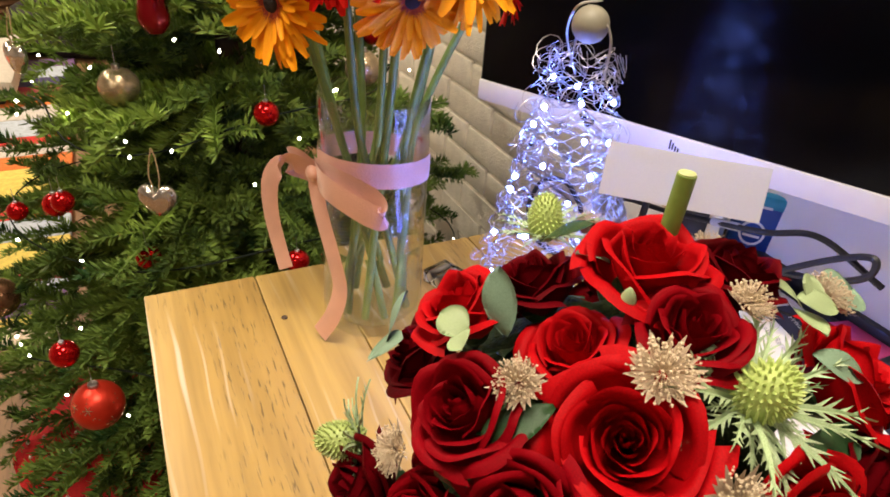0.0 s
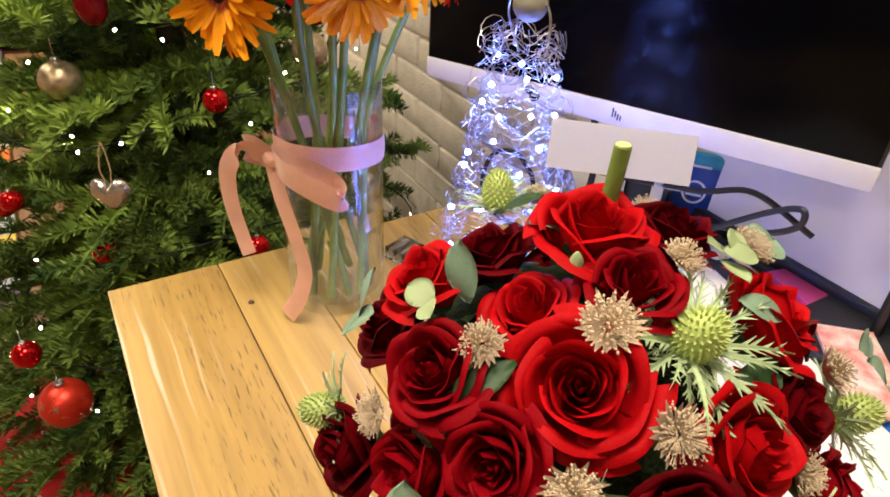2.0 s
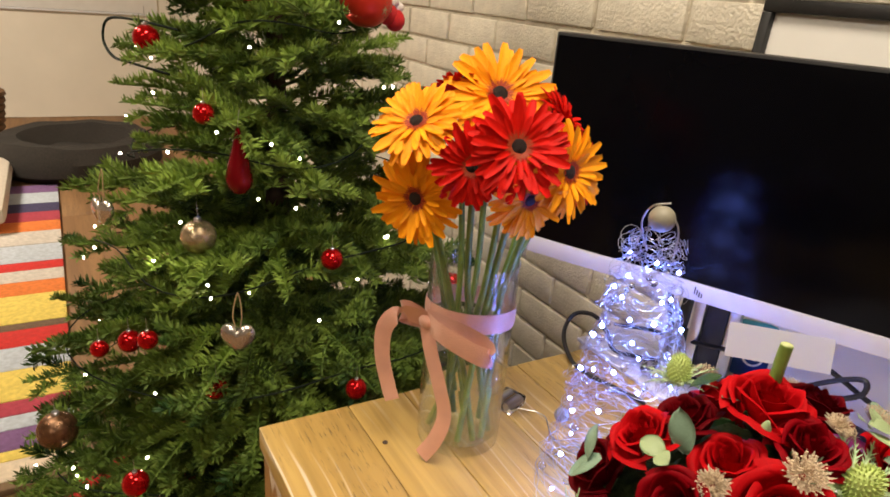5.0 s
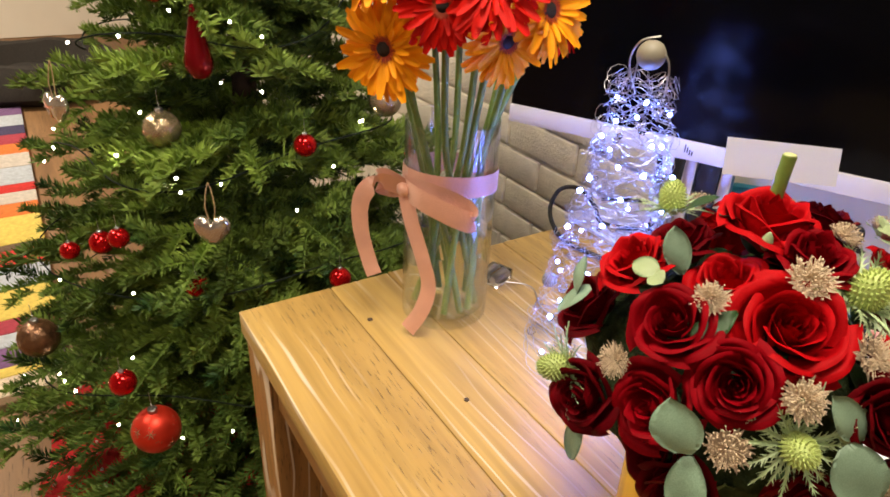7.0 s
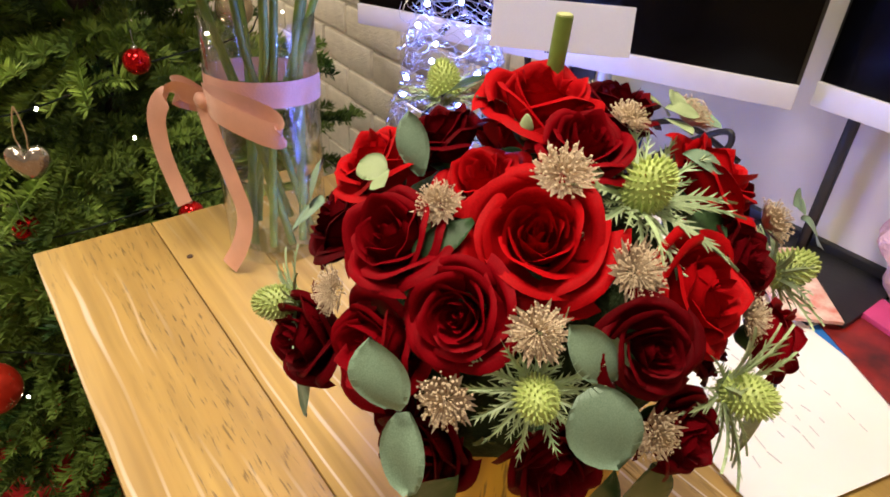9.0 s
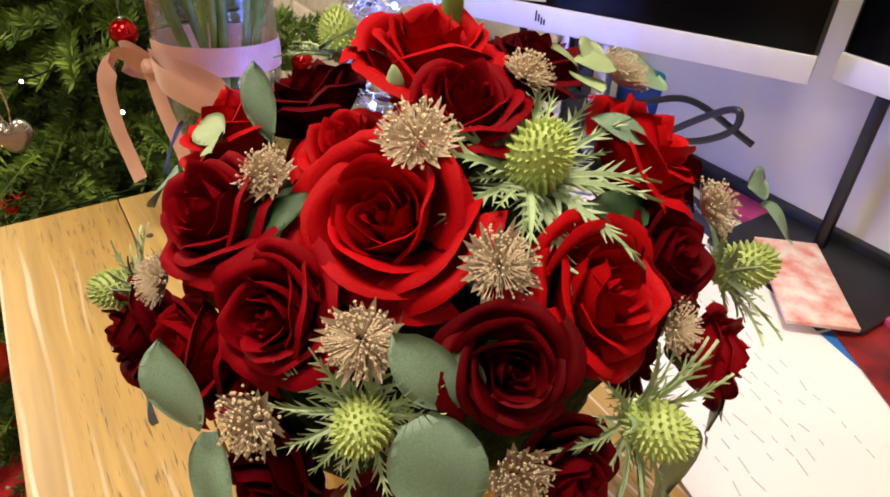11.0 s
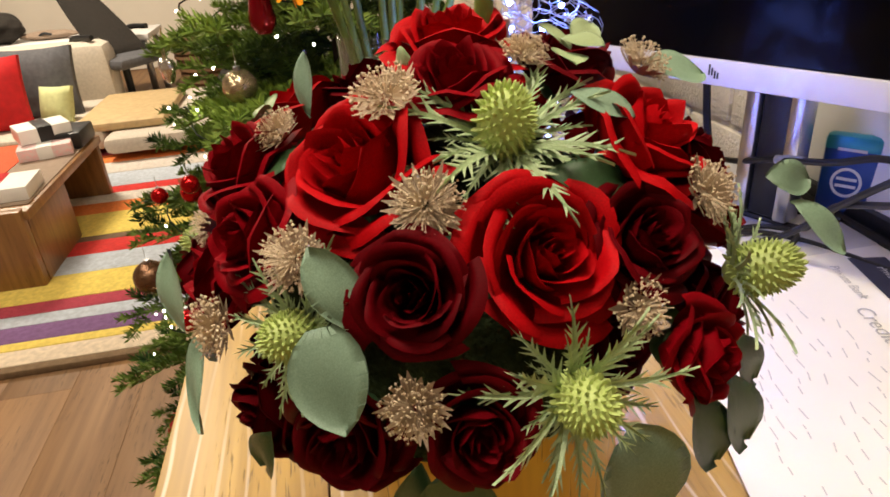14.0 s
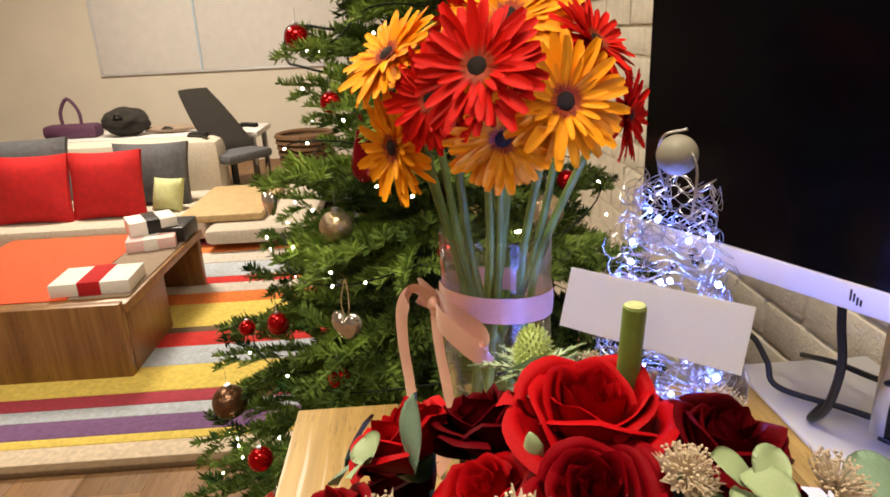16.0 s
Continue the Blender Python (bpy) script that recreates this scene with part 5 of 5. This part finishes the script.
for i in range(10):
    BULBS.append((rnd.uniform(-95, 40), rnd.choice((rnd.uniform(0.15, 0.4), rnd.uniform(1.25, 1.7)))))
bm = bmesh.new()
lathe(bm, ((0, -0.0024), (0.0018, -0.0016), (0.002, 0.0008), (0.0012, 0.0026), (0, 0.003)), 8)
BULB = mesh_of("bulb", bm, M["fairy_bulb"])
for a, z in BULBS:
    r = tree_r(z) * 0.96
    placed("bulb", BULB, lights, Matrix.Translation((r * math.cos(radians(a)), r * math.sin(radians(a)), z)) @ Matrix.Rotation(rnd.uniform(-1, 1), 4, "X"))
bm = bmesh.new()
pts = []
for i in range(420):
    s = i / 419
    z = 0.25 + 1.45 * s
    a = s * math.tau * 7.5 + 0.7
    r = tree_r(z) * 0.9 + 0.02 * math.sin(a * 5.3)
    pts.append((r * math.cos(a), r * math.sin(a), z + 0.02 * math.sin(a * 3.7)))
tube(bm, pts, 0.0015, 5)
part("wire", bm, M["cable_green"], lights)
bm = bmesh.new()
r = tree_r(1.13)
tube(bm, smooth_path([(0.05, -r * 0.7, 1.17), (-0.0, -r * 0.95, 1.18), (-0.06, -r * 1.1, 1.175), (-0.075, -r * 1.14, 1.14), (-0.03, -r * 1.1, 1.115), (0.02, -r, 1.11), (0.08, -r * 0.8, 1.10)], 8), 0.0026, 6)
part("wire_loop", bm, M["cable_green"], lights)


# ornaments
def bauble(p, r, mat, label, stars=False):
    p = Vector(p)
    root = thing("bauble", p, label, "bauble", "ornaments on the tree")
    bm = bmesh.new()
    add_ball(bm, (0, 0, 0), r, 28, 18)
    ball = part("ball", bm, M[mat], root)
    bm = bmesh.new()
    lathe(bm, ((r * 0.2, r * 0.95), (r * 0.2, r * 1.14), (r * 0.17, r * 1.17), (0, r * 1.17)), 14)
    part("cap", bm, M["silver_metal"], root, "silver cap")
    bm = bmesh.new()
    tube(bm, smooth_path([(0, 0, r * 1.1), (r * 0.12, 0, r * 1.35), (0, 0.0, r * 1.5), (0, 0, 0.012 + r * 1.7)], 5), 0.0005, 5)
    part("hook", bm, M["wire"], root)
    if stars:
        bm = bmesh.new()
        rr = random.Random(2)
        for a0 in (-60, -20, 25, 70, -100):
            c = Vector((math.cos(radians(a0)) * 0.9, math.sin(radians(a0)) * 0.9, rr.uniform(-0.3, 0.55))).normalized()
            q = frame_of(c)
            for k in range(3):
                add_box(bm, (-r * 0.2, -r * 0.012, r * 1.0), (r * 0.2, r * 0.012, r * 1.012), 0, q @ Matrix.Rotation(k * math.pi / 3, 4, "Z"))
        for k in range(40):
            c = Vector((rr.uniform(-1, 1), rr.uniform(-1, 1), rr.uniform(-1, 1))).normalized()
            add_ball(bm, c * r, r * 0.025, 5, 4)
        tagged(part("snow_print", bm, M["bauble_gold"], ball, "pale gold printed snowflakes and dots", smooth=False), kind="stuff")
    return root


RED, SATIN = "small shiny red glass bauble hanging in the tree", "large satin red bauble with pale gold snowflakes"
bauble((-0.224, -0.102, 0.42), 0.038, "bauble_satin", SATIN, True)
bauble((-0.405, 0.295, 1.245), 0.044, "bauble_satin", SATIN, True)
for p, r in (((-0.282, 0.198, 0.837), 0.0185), ((-0.422, -0.111, 0.669), 0.0195), ((-0.391, -0.158, 0.681), 0.0145), ((-0.304, 0.006, 0.618), 0.0195), ((-0.183, 0.208, 0.640), 0.018), ((-0.262, -0.132, 0.5), 0.021),
             ((-0.40, 0.025, 1.06), 0.017), ((-0.521, -0.036, 1.16), 0.021), ((-0.332, -0.09, 0.715), 0.016), ((-0.45, 0.42, 0.9), 0.018), ((-0.3, 0.45, 0.75), 0.018)):
    bauble(p, r, "bauble_red", RED)
bauble((-0.425, 0.011, 0.846), 0.03, "bauble_gold", "frosted champagne gold bauble hanging in the tree")
bauble((-0.306, 0.353, 0.886), 0.028, "bauble_gold", "frosted champagne gold bauble hanging in the tree")
bauble((-0.474, -0.238, 0.486), 0.034, "bauble_brown", "brown bauble with glittering gold leaf")
bauble((-0.45, 0.05, 1.275), 0.026, "bauble_brown", "brown bauble with glittering gold leaf")


def heart(p, s, turn):
    root = thing("heart_ornament", p, "puffed silver metal heart on a twine loop", "ornament", "ornaments on the tree", turn=turn)
    bm = bmesh.new()
    bmesh.ops.create_uvsphere(bm, u_segments=32, v_segments=20, radius=1)
    for v in bm.verts:
        x, y, z = v.co
        a = math.atan2(z, x)
        rad = math.hypot(x, z)
        h = 0.72 + 0.42 * abs(math.cos(a)) ** 0.8 * (0.75 + 0.35 * math.sin(a)) + (0.32 * max(0, -math.sin(a)) ** 5) - 0.16 * max(0, math.sin(a)) ** 8 * 2.2
        v.co = Vector((x * h * s, y * s * 0.46, z * h * s))
    part("heart", bm, M["heart_silver"], root)
    bm = bmesh.new()
    for q in (-1, 1):
        tube(bm, smooth_path([(q * 0.004, 0, s * 0.6), (q * 0.007, 0, s * 1.3), (q * 0.004, 0.004, s * 2.2), (0, 0.006, s * 2.7)], 5), 0.0011, 5)
    part("twine", bm, M["twine"], root)


heart((-0.255, 0.034, 0.739), 0.0265, 62)
heart((-0.545, -0.125, 0.868), 0.0265, 30)
drop = thing("drop_ornament", (-0.378, 0.072, 0.985), "long dark red glass drop ornament", "ornament", "ornaments on the tree")
bm = bmesh.new()
lathe(bm, ((0, -0.052), (0.012, -0.05), (0.0205, -0.038), (0.022, -0.026), (0.017, 0.0), (0.010, 0.026), (0.005, 0.048), (0.003, 0.056), (0, 0.057)), 24)
part("drop", bm, M["bauble_dark"], drop)
bm = bmesh.new()
tube(bm, [(0, 0, 0.055), (0.002, 0, 0.07), (0, 0.003, 0.085)], 0.0006, 5)
part("hook", bm, M["wire"], drop)


def felt_boot(p, turn):
    root = thing("felt_boot_ornament", p, "red felt boot ornament with white cuff and striped leg", "ornament", "ornaments on the tree", turn=turn)
    bm = bmesh.new()
    add_ball(bm, (0, -0.006, 0), 0.019, 16, 12, (0.9, 1.3, 1.0))
    part("boot", bm, M["felt_red"], root)
    bm = bmesh.new()
    for k in range(9):
        a = k * math.tau / 9
        add_ball(bm, (0.009 * math.cos(a), 0.009 * math.sin(a) + 0.002, 0.021), 0.009, 8, 6)
    part("cuff", bm, M["felt_white"], root)
    for k in range(6):
        bm = bmesh.new()
        tube(bm, [(0, 0.002, 0.028 + 0.013 * k), (0, 0.002, 0.0405 + 0.013 * k)], 0.0065, 10)
        part("leg_stripe", bm, M["felt_red" if k % 2 else "felt_white"], root)


felt_boot((-0.415, 0.105, 1.25), 40)
felt_boot((-0.402, 0.155, 1.275), 60)
felt_boot((-0.43, 0.36, 1.215), 80)
felt_boot((-0.422, 0.345, 1.225), 50)

skirt = thing("tree_skirt", (AX.x, AX.y, 0), "red fabric tree skirt with white dots and scalloped hem", "tree skirt")
bm = bmesh.new()
rings = []
for j in range(9):
    s = j / 8
    row = []
    for k in range(72):
        a = k * math.tau / 72
        r = 0.1 + 0.42 * s + 0.012 * math.sin(8 * a) * s
        zz = 0.16 * (1 - s) ** 1.4 + 0.012 + 0.024 * (math.sin(13 * a + 2 * math.sin(3 * a)) + 1) * s
        row.append(bm.verts.new((r * math.cos(a), r * math.sin(a), zz)))
    rings.append(row)
for a, b in zip(rings, rings[1:]):
    for k in range(72):
        bm.faces.new((a[k], a[(k + 1) % 72], b[(k + 1) % 72], b[k]))
part("cloth", bm, M["felt_red"], skirt)
bm = bmesh.new()
for ring, n in ((0.50, 90), (0.47, 60), (0.41, 40), (0.33, 30)):
    s = (ring - 0.1) / 0.42
    for k in range(n):
        a = k * math.tau / n
        zz = 0.16 * max(0, 1 - s) ** 1.4 + 0.014 + 0.024 * (math.sin(13 * a + 2 * math.sin(3 * a)) + 1) * s
        add_ball(bm, (ring * math.cos(a), ring * math.sin(a), zz), 0.004, 5, 4)
tagged(part("dot", bm, M["felt_white"], skirt, "sewn white dots"), "sewn white dots", kind="stuff")

# ---------------------------------------------------------------- far part of the room
rug = thing("striped_rug", (0, 0, 0), "thick woven rug in many coloured stripes", "rug")
EDGE = (-0.950, -0.984, -1.068, -1.113, -1.212, -1.283, -1.361, -1.545, -1.700, -1.828, -1.881, -2.129, -2.262, -2.382, -2.475, -2.688, -2.870, -3.020, -3.170, -3.320, -3.520, -3.670)
TONES = ("olive", "cream", "yellow", "purple", "blue", "rasp", "yellow", "blue", "red", "brown", "yellow", "orange", "pale", "red", "blue", "pale", "orange", "rasp", "navy", "blue", "purple")
rnd = random.Random(4)
for (a, b), tone in zip(zip(EDGE, EDGE[1:]), TONES):
    bm = bmesh.new()
    add_box(bm, (b + 0.0005, -2.9, 0.0), (a - 0.0005, -0.235, 0.022 + rnd.uniform(-0.001, 0.001)), 0.004)
    part("stripe", bm, M["rug_" + tone], rug)


def cushion(name, p, sx, sy, sz, turn, tilt, mat, label, category="cushion"):
    root = thing(name, p, label, category, turn=turn)
    bm = bmesh.new()
    bmesh.ops.create_cube(bm, size=2)
    bmesh.ops.subdivide_edges(bm, edges=bm.edges, cuts=8, use_grid_fill=True)
    for v in bm.verts:
        x, y, z = v.co
        puff = (1 - abs(x) ** 3) * (1 - abs(z) ** 3)
        v.co = Vector((x * sx * (1 - 0.06 * (1 - z * z)), y * sy * (0.22 + 0.78 * puff ** 0.6), z * sz * (1 - 0.06 * (1 - x * x))))
    bmesh.ops.transform(bm, matrix=Matrix.Rotation(radians(tilt), 4, "X"), verts=bm.verts)
    part("cover", bm, M[mat], root)


sofa = thing("corner_sofa", (-3.4, -1.6, 0), "light beige fabric sofa with low seat", "sofa")
for nm, lo, hi, bev in (("seat", (-0.55, -1.4, 0.06), (0.42, 0.55, 0.175), 0.04), ("backrest", (-0.62, -1.4, 0.06), (-0.38, 0.45, 0.52), 0.07), ("chaise_seat", (-0.55, 0.56, 0.06), (0.55, 1.15, 0.155), 0.04)):
    bm = bmesh.new()
    add_box(bm, lo, hi, bev)
    part(nm, bm, M["sofa_cloth"], sofa)
for x, y in ((-0.5, -1.3), (0.35, -1.3), (-0.5, 1.05), (0.45, 1.05)):
    bm = bmesh.new()
    add_box(bm, (x - 0.03, y - 0.03, 0), (x + 0.03, y + 0.03, 0.065), 0.005)
    part("foot", bm, M["black_plastic"], sofa)
cushion("red_cushion", (-3.22, -1.66, 0.365), 0.21, 0.08, 0.2, 90, -12, "cushion_red", "plain bright red square cushion on the sofa")
cushion("red_cushion", (-3.2, -2.08, 0.365), 0.22, 0.08, 0.2, 88, -14, "cushion_red", "plain bright red square cushion on the sofa")
cushion("grey_cushion", (-3.5, -1.5, 0.36), 0.24, 0.08, 0.2, 84, -12, "cushion_grey", "dark grey furry cushion behind the red ones")
cushion("grey_cushion", (-3.5, -2.3, 0.42), 0.3, 0.09, 0.2, 92, -12, "cushion_grey", "dark grey furry cushion behind the red ones")
cushion("lime_cushion", (-3.3, -1.35, 0.27), 0.1, 0.06, 0.1, 70, -20, "cushion_lime", "small pale yellow cushion on the sofa")
tray = thing("tan_board", (-3.35, -0.93, 0.157), "flat tan wooden board on the sofa seat", "board")
bm = bmesh.new()
add_box(bm, (-0.4, -0.28, 0), (0.36, 0.2, 0.05), 0.02)
part("board", bm, M["board_tan"], tray)

coffee = thing("coffee_table", (0, 0, 0.021), "low brown wooden coffee table with box ends", "coffee table")
for nm, lo, hi in (("tabletop", (-2.4, -1.75, 0.24), (-1.5, -0.885, 0.275)), ("end_panel", (-1.515, -1.75, 0.0), (-1.475, -0.90, 0.282)), ("end_frame", (-1.9, -0.93, 0.0), (-1.52, -0.90, 0.237)), ("end_panel", (-2.4, -1.75, 0.0), (-2.36, -0.90, 0.237)), ("shelf", (-1.9, -1.7, 0.0), (-1.52, -0.94, 0.03))):
    bm = bmesh.new()
    add_box(bm, lo, hi, 0.004)
    part(nm, bm, M["table_brown"], coffee)
runner = thing("table_runner", (0, 0, 0.2965), "orange and taupe cloth runner on the coffee table", "table runner")
for a, b, mt in ((-1.75, -1.12, "runner_orange"), (-1.115, -0.9, "runner_taupe")):
    bm = bmesh.new()
    add_box(bm, (-2.36, a, 0), (-1.56, b, 0.004), 0.001)
    part("cloth_panel", bm, M[mt], runner)


def gift(name, p, s, turn, mat, ribbon_mat, label):
    root = thing(name, p, label, "gift", "gifts on the coffee table", turn=turn)
    bm = bmesh.new()
    add_box(bm, (-s[0] / 2, -s[1] / 2, 0), (s[0] / 2, s[1] / 2, s[2]), 0.004)
    part("box", bm, M[mat], root)
    bm = bmesh.new()
    add_box(bm, (-s[0] / 2 - 0.002, -s[1] * 0.14, -0.0), (s[0] / 2 + 0.002, s[1] * 0.14, s[2] + 0.002), 0.001)
    part("ribbon", bm, M[ribbon_mat], root)


gift("gift_box", (-1.68, -1.05, 0.301), (0.19, 0.28, 0.05), 4, "gift_white", "felt_red", "flat white gift box with broad red ribbon")
gift("gift_box", (-2.18, -1.03, 0.301), (0.2, 0.2, 0.05), 15, "gift_pink", "gift_white", "pink patterned gift box with white ribbon")
gift("gift_box", (-2.24, -1.05, 0.353), (0.16, 0.2, 0.06), 30, "gift_white", "black_plastic", "white box stacked on a pink one")
bag = thing("plastic_case", (-2.28, -0.95, 0.301), "black plastic case on the coffee table", "case")
bm = bmesh.new()
add_box(bm, (-0.1, -0.06, 0), (0.1, 0.06, 0.07), 0.01)
part("case", bm, M["black_plastic"], bag)

# office chair and bags behind the sofa
chair = thing("office_chair", (-4.15, -1.3, 0), "black mesh office chair with tilted back", "chair", turn=55)
chair.scale = (0.82, 0.82, 0.8)
bm = bmesh.new()
vs = bmesh.ops.create_grid(bm, x_segments=10, y_segments=10, size=0.5)["verts"]
for v in vs:
    x, y = v.co.x, v.co.y
    w = 0.46 * (1 - 0.35 * (y + 0.5) ** 2)
    v.co = Vector((-0.42 * y + 0.07 * (2 * x) ** 2, x * w, 0.77 + y * 0.5))
bmesh.ops.solidify(bm, geom=bm.faces, thickness=0.025)
part("backrest", bm, M["fur_dark"], chair)
bm = bmesh.new()
add_box(bm, (0.0, -0.24, 0.42), (0.5, 0.24, 0.5), 0.03)
part("seat", bm, M["cushion_grey"], chair)
bm = bmesh.new()
tube(bm, [(0.25, 0, 0.06), (0.25, 0, 0.42)], 0.03, 12)
part("column", bm, M["black_plastic"], chair)
for k in range(5):
    a = k * math.tau / 5
    bm = bmesh.new()
    tube(bm, [(0.25, 0, 0.09), (0.25 + 0.3 * math.cos(a), 0.3 * math.sin(a), 0.06)], 0.02, 8, 0.7)
    add_ball(bm, (0.25 + 0.3 * math.cos(a), 0.3 * math.sin(a), 0.028), 0.028, 10, 8)
    part("spoke", bm, M["black_plastic"], chair)
for s in (-1, 1):
    bm = bmesh.new()
    tube(bm, smooth_path([(0.05, s * 0.24, 0.5), (0.08, s * 0.27, 0.66), (0.3, s * 0.27, 0.68)], 6), 0.022, 8)
    part("armrest", bm, M["black_plastic"], chair)
desk = thing("side_desk", (-4.55, -1.6, 0), "low white desk behind the sofa", "desk")
bm = bmesh.new()
add_box(bm, (-0.25, -0.9, 0.44), (0.25, 0.6, 0.48), 0.004)
part("desktop", bm, M["white_plastic"], desk)
for x in (-0.2, 0.2):
    for y in (-0.85, 0.55):
        bm = bmesh.new()
        add_box(bm, (x - 0.02, y - 0.02, 0), (x + 0.02, y + 0.02, 0.439), 0.002)
        part("leg", bm, M["silver_metal"], desk)
for nm, p, s, mt, lb, cat in (("backpack", (-4.45, -2.0, 0.48), (0.13, 0.17, 0.21), "fur_dark", "black backpack slumped on the desk", "backpack"), ("orange_pouch", (-4.5, -1.7, 0.48), (0.06, 0.2, 0.06), "runner_taupe", "small brown pouch on the desk", "pouch")):
    root = thing(nm, p, lb, cat)
    bm = bmesh.new()
    bmesh.ops.create_icosphere(bm, subdivisions=4, radius=1)
    for v in bm.verts:
        f = 1 + 0.15 * noise.noise(v.co * 2.5)
        v.co = Vector((v.co.x * s[0] * f, v.co.y * s[1] * f, max(-1, v.co.z * f) * s[2] / 2 + s[2] / 2))
    part("body", bm, M[mt], root)
    bm = bmesh.new()
    tube(bm, smooth_path([(s[0] * 0.9, -0.04, s[2] * 0.6), (s[0] * 1.1, 0, s[2] * 0.85), (s[0] * 0.9, 0.04, s[2] * 0.6)], 5), 0.008, 6)
    part("strap", bm, M["black_plastic"], root)
purse = thing("handbag", (-4.5, -2.42, 0.48), "purple handbag with an upright handle", "handbag")
bm = bmesh.new()
add_box(bm, (-0.08, -0.2, 0), (0.08, 0.2, 0.1), 0.03)
part("body", bm, M["bag_purple"], purse)
bm = bmesh.new()
tube(bm, smooth_path([(0, -0.07, 0.09), (0, -0.065, 0.2), (0, 0, 0.29), (0, 0.065, 0.2), (0, 0.07, 0.09)], 6), 0.013, 8)
part("handle", bm, M["bag_purple"], purse)
board = thing("whiteboard", (-5.8, -1.45, 0.875), "wide white boards with grey and blue edge trim on the wall", "whiteboard")
for a, b, mt in ((-1.22, -0.325, "white_plastic"), (-0.305, 2.1, "white_plastic")):
    bm = bmesh.new()
    add_box(bm, (0, a, 0), (0.02, b, 1.6), 0.003)
    part("panel", bm, M[mt], board)
bm = bmesh.new()
add_box(bm, (0, -0.323, 0.0), (0.026, -0.307, 1.6), 0.002)
part("blue_trim", bm, M["paper_blue"], board, "pale blue trim strip")
bm = bmesh.new()
add_box(bm, (0, -1.245, -0.02), (0.028, 2.1, -0.002), 0.003)
add_box(bm, (0, -1.245, 0), (0.026, -1.222, 1.6), 0.002)
part("grey_trim", bm, M["silver_plastic"], board)

dog_bed = thing("pet_bed", (-4.1, -0.1, 0), "round dark brown furry pet bed on the floor", "pet bed")
for nm, prof in (("rim", ((0.24, 0.0), (0.42, 0.0), (0.5, 0.06), (0.5, 0.14), (0.43, 0.22), (0.33, 0.22), (0.27, 0.14), (0.24, 0.1))), ("inner_cushion", ((0, 0.004), (0.236, 0.004), (0.236, 0.09), (0.2, 0.115), (0, 0.12)))):
    bm = bmesh.new()
    lathe(bm, prof, 48)
    for v in bm.verts:
        v.co += Vector((0, 0, max(0, 0.025 * noise.noise(v.co * 6))))
    part(nm, bm, M["fur_dark"], dog_bed)
basket = thing("wicker_basket", (-4.7, -0.72, 0), "brown wicker basket on the floor", "basket")
bm = bmesh.new()
for k in range(9):
    z = 0.045 * k
    r = 0.17 + 0.006 * k
    tube(bm, [(r * math.cos(a * math.tau / 28) * (1 + 0.03 * math.sin(14 * a * math.tau / 28 + k * math.pi)), r * math.sin(a * math.tau / 28), z + 0.022) for a in range(29)], 0.024, 6)
part("weave", bm, M["wicker"], basket)

# ---------------------------------------------------------------- bricks and floor planks
bm = bmesh.new()
add_box(bm, (0, 0, 0), (0.215, 0.012, 0.066), 0.004)
BRICK = mesh_of("brick", bm, M["brick_paint"])
bm = bmesh.new()
add_box(bm, (0, 0, 0), (0.1025, 0.012, 0.066), 0.004)
HALF = mesh_of("brick", bm, M["brick_paint"])
rnd = random.Random(14)
far_v, far_f = [], []
for row in range(36):
    z = 0.0245 + 0.075 * row
    for col in range(-22, 12):
        x = -0.3425 + 0.225 * col + (0.1125 if row % 2 else 0)
        near = -1.35 < x < 0.62 and 0.4 < z < 1.62
        y = 0.746 + rnd.uniform(-0.0015, 0.0015)
        if near:
            placed("brick", BRICK, wall_north, pose(x, y, z + rnd.uniform(-0.001, 0.001), rnd.uniform(-0.4, 0.4), rnd.uniform(-0.3, 0.3), 0))
        elif x > -6 and x < 2.8:
            k = len(far_v)
            far_v += [(x, y, z), (x + 0.215, y, z), (x + 0.215, y, z + 0.066), (x, y, z + 0.066), (x, 0.757, z), (x + 0.215, 0.757, z), (x + 0.215, 0.757, z + 0.066), (x, 0.757, z + 0.066)]
            far_f += [(k, k + 1, k + 2, k + 3), (k, k + 4, k + 5, k + 1), (k + 2, k + 6, k + 7, k + 3), (k, k + 3, k + 7, k + 4), (k + 1, k + 5, k + 6, k + 2)]
ob = new("brick_rest", raw_mesh("brick_rest", far_v, far_f, M["brick_paint"]))
ob.parent = wall_north
tagged(ob, "cream painted bricks", kind="stuff")
bm = bmesh.new()
add_box(bm, (0, 0, -0.006), (1.1992, 0.1914, 0.0), 0.0006)
PLANK = mesh_of("floor_plank", bm, M["laminate"])
for row in range(24):
    y = -4.1 + 0.192 * row
    x = -6.0 + 1.2 * ((row * 0.37) % 1)
    while x < 2.0:
        if y < 0.56:
            placed("floor_plank", PLANK, floor, pose(x, y, 0))
        x += 1.2
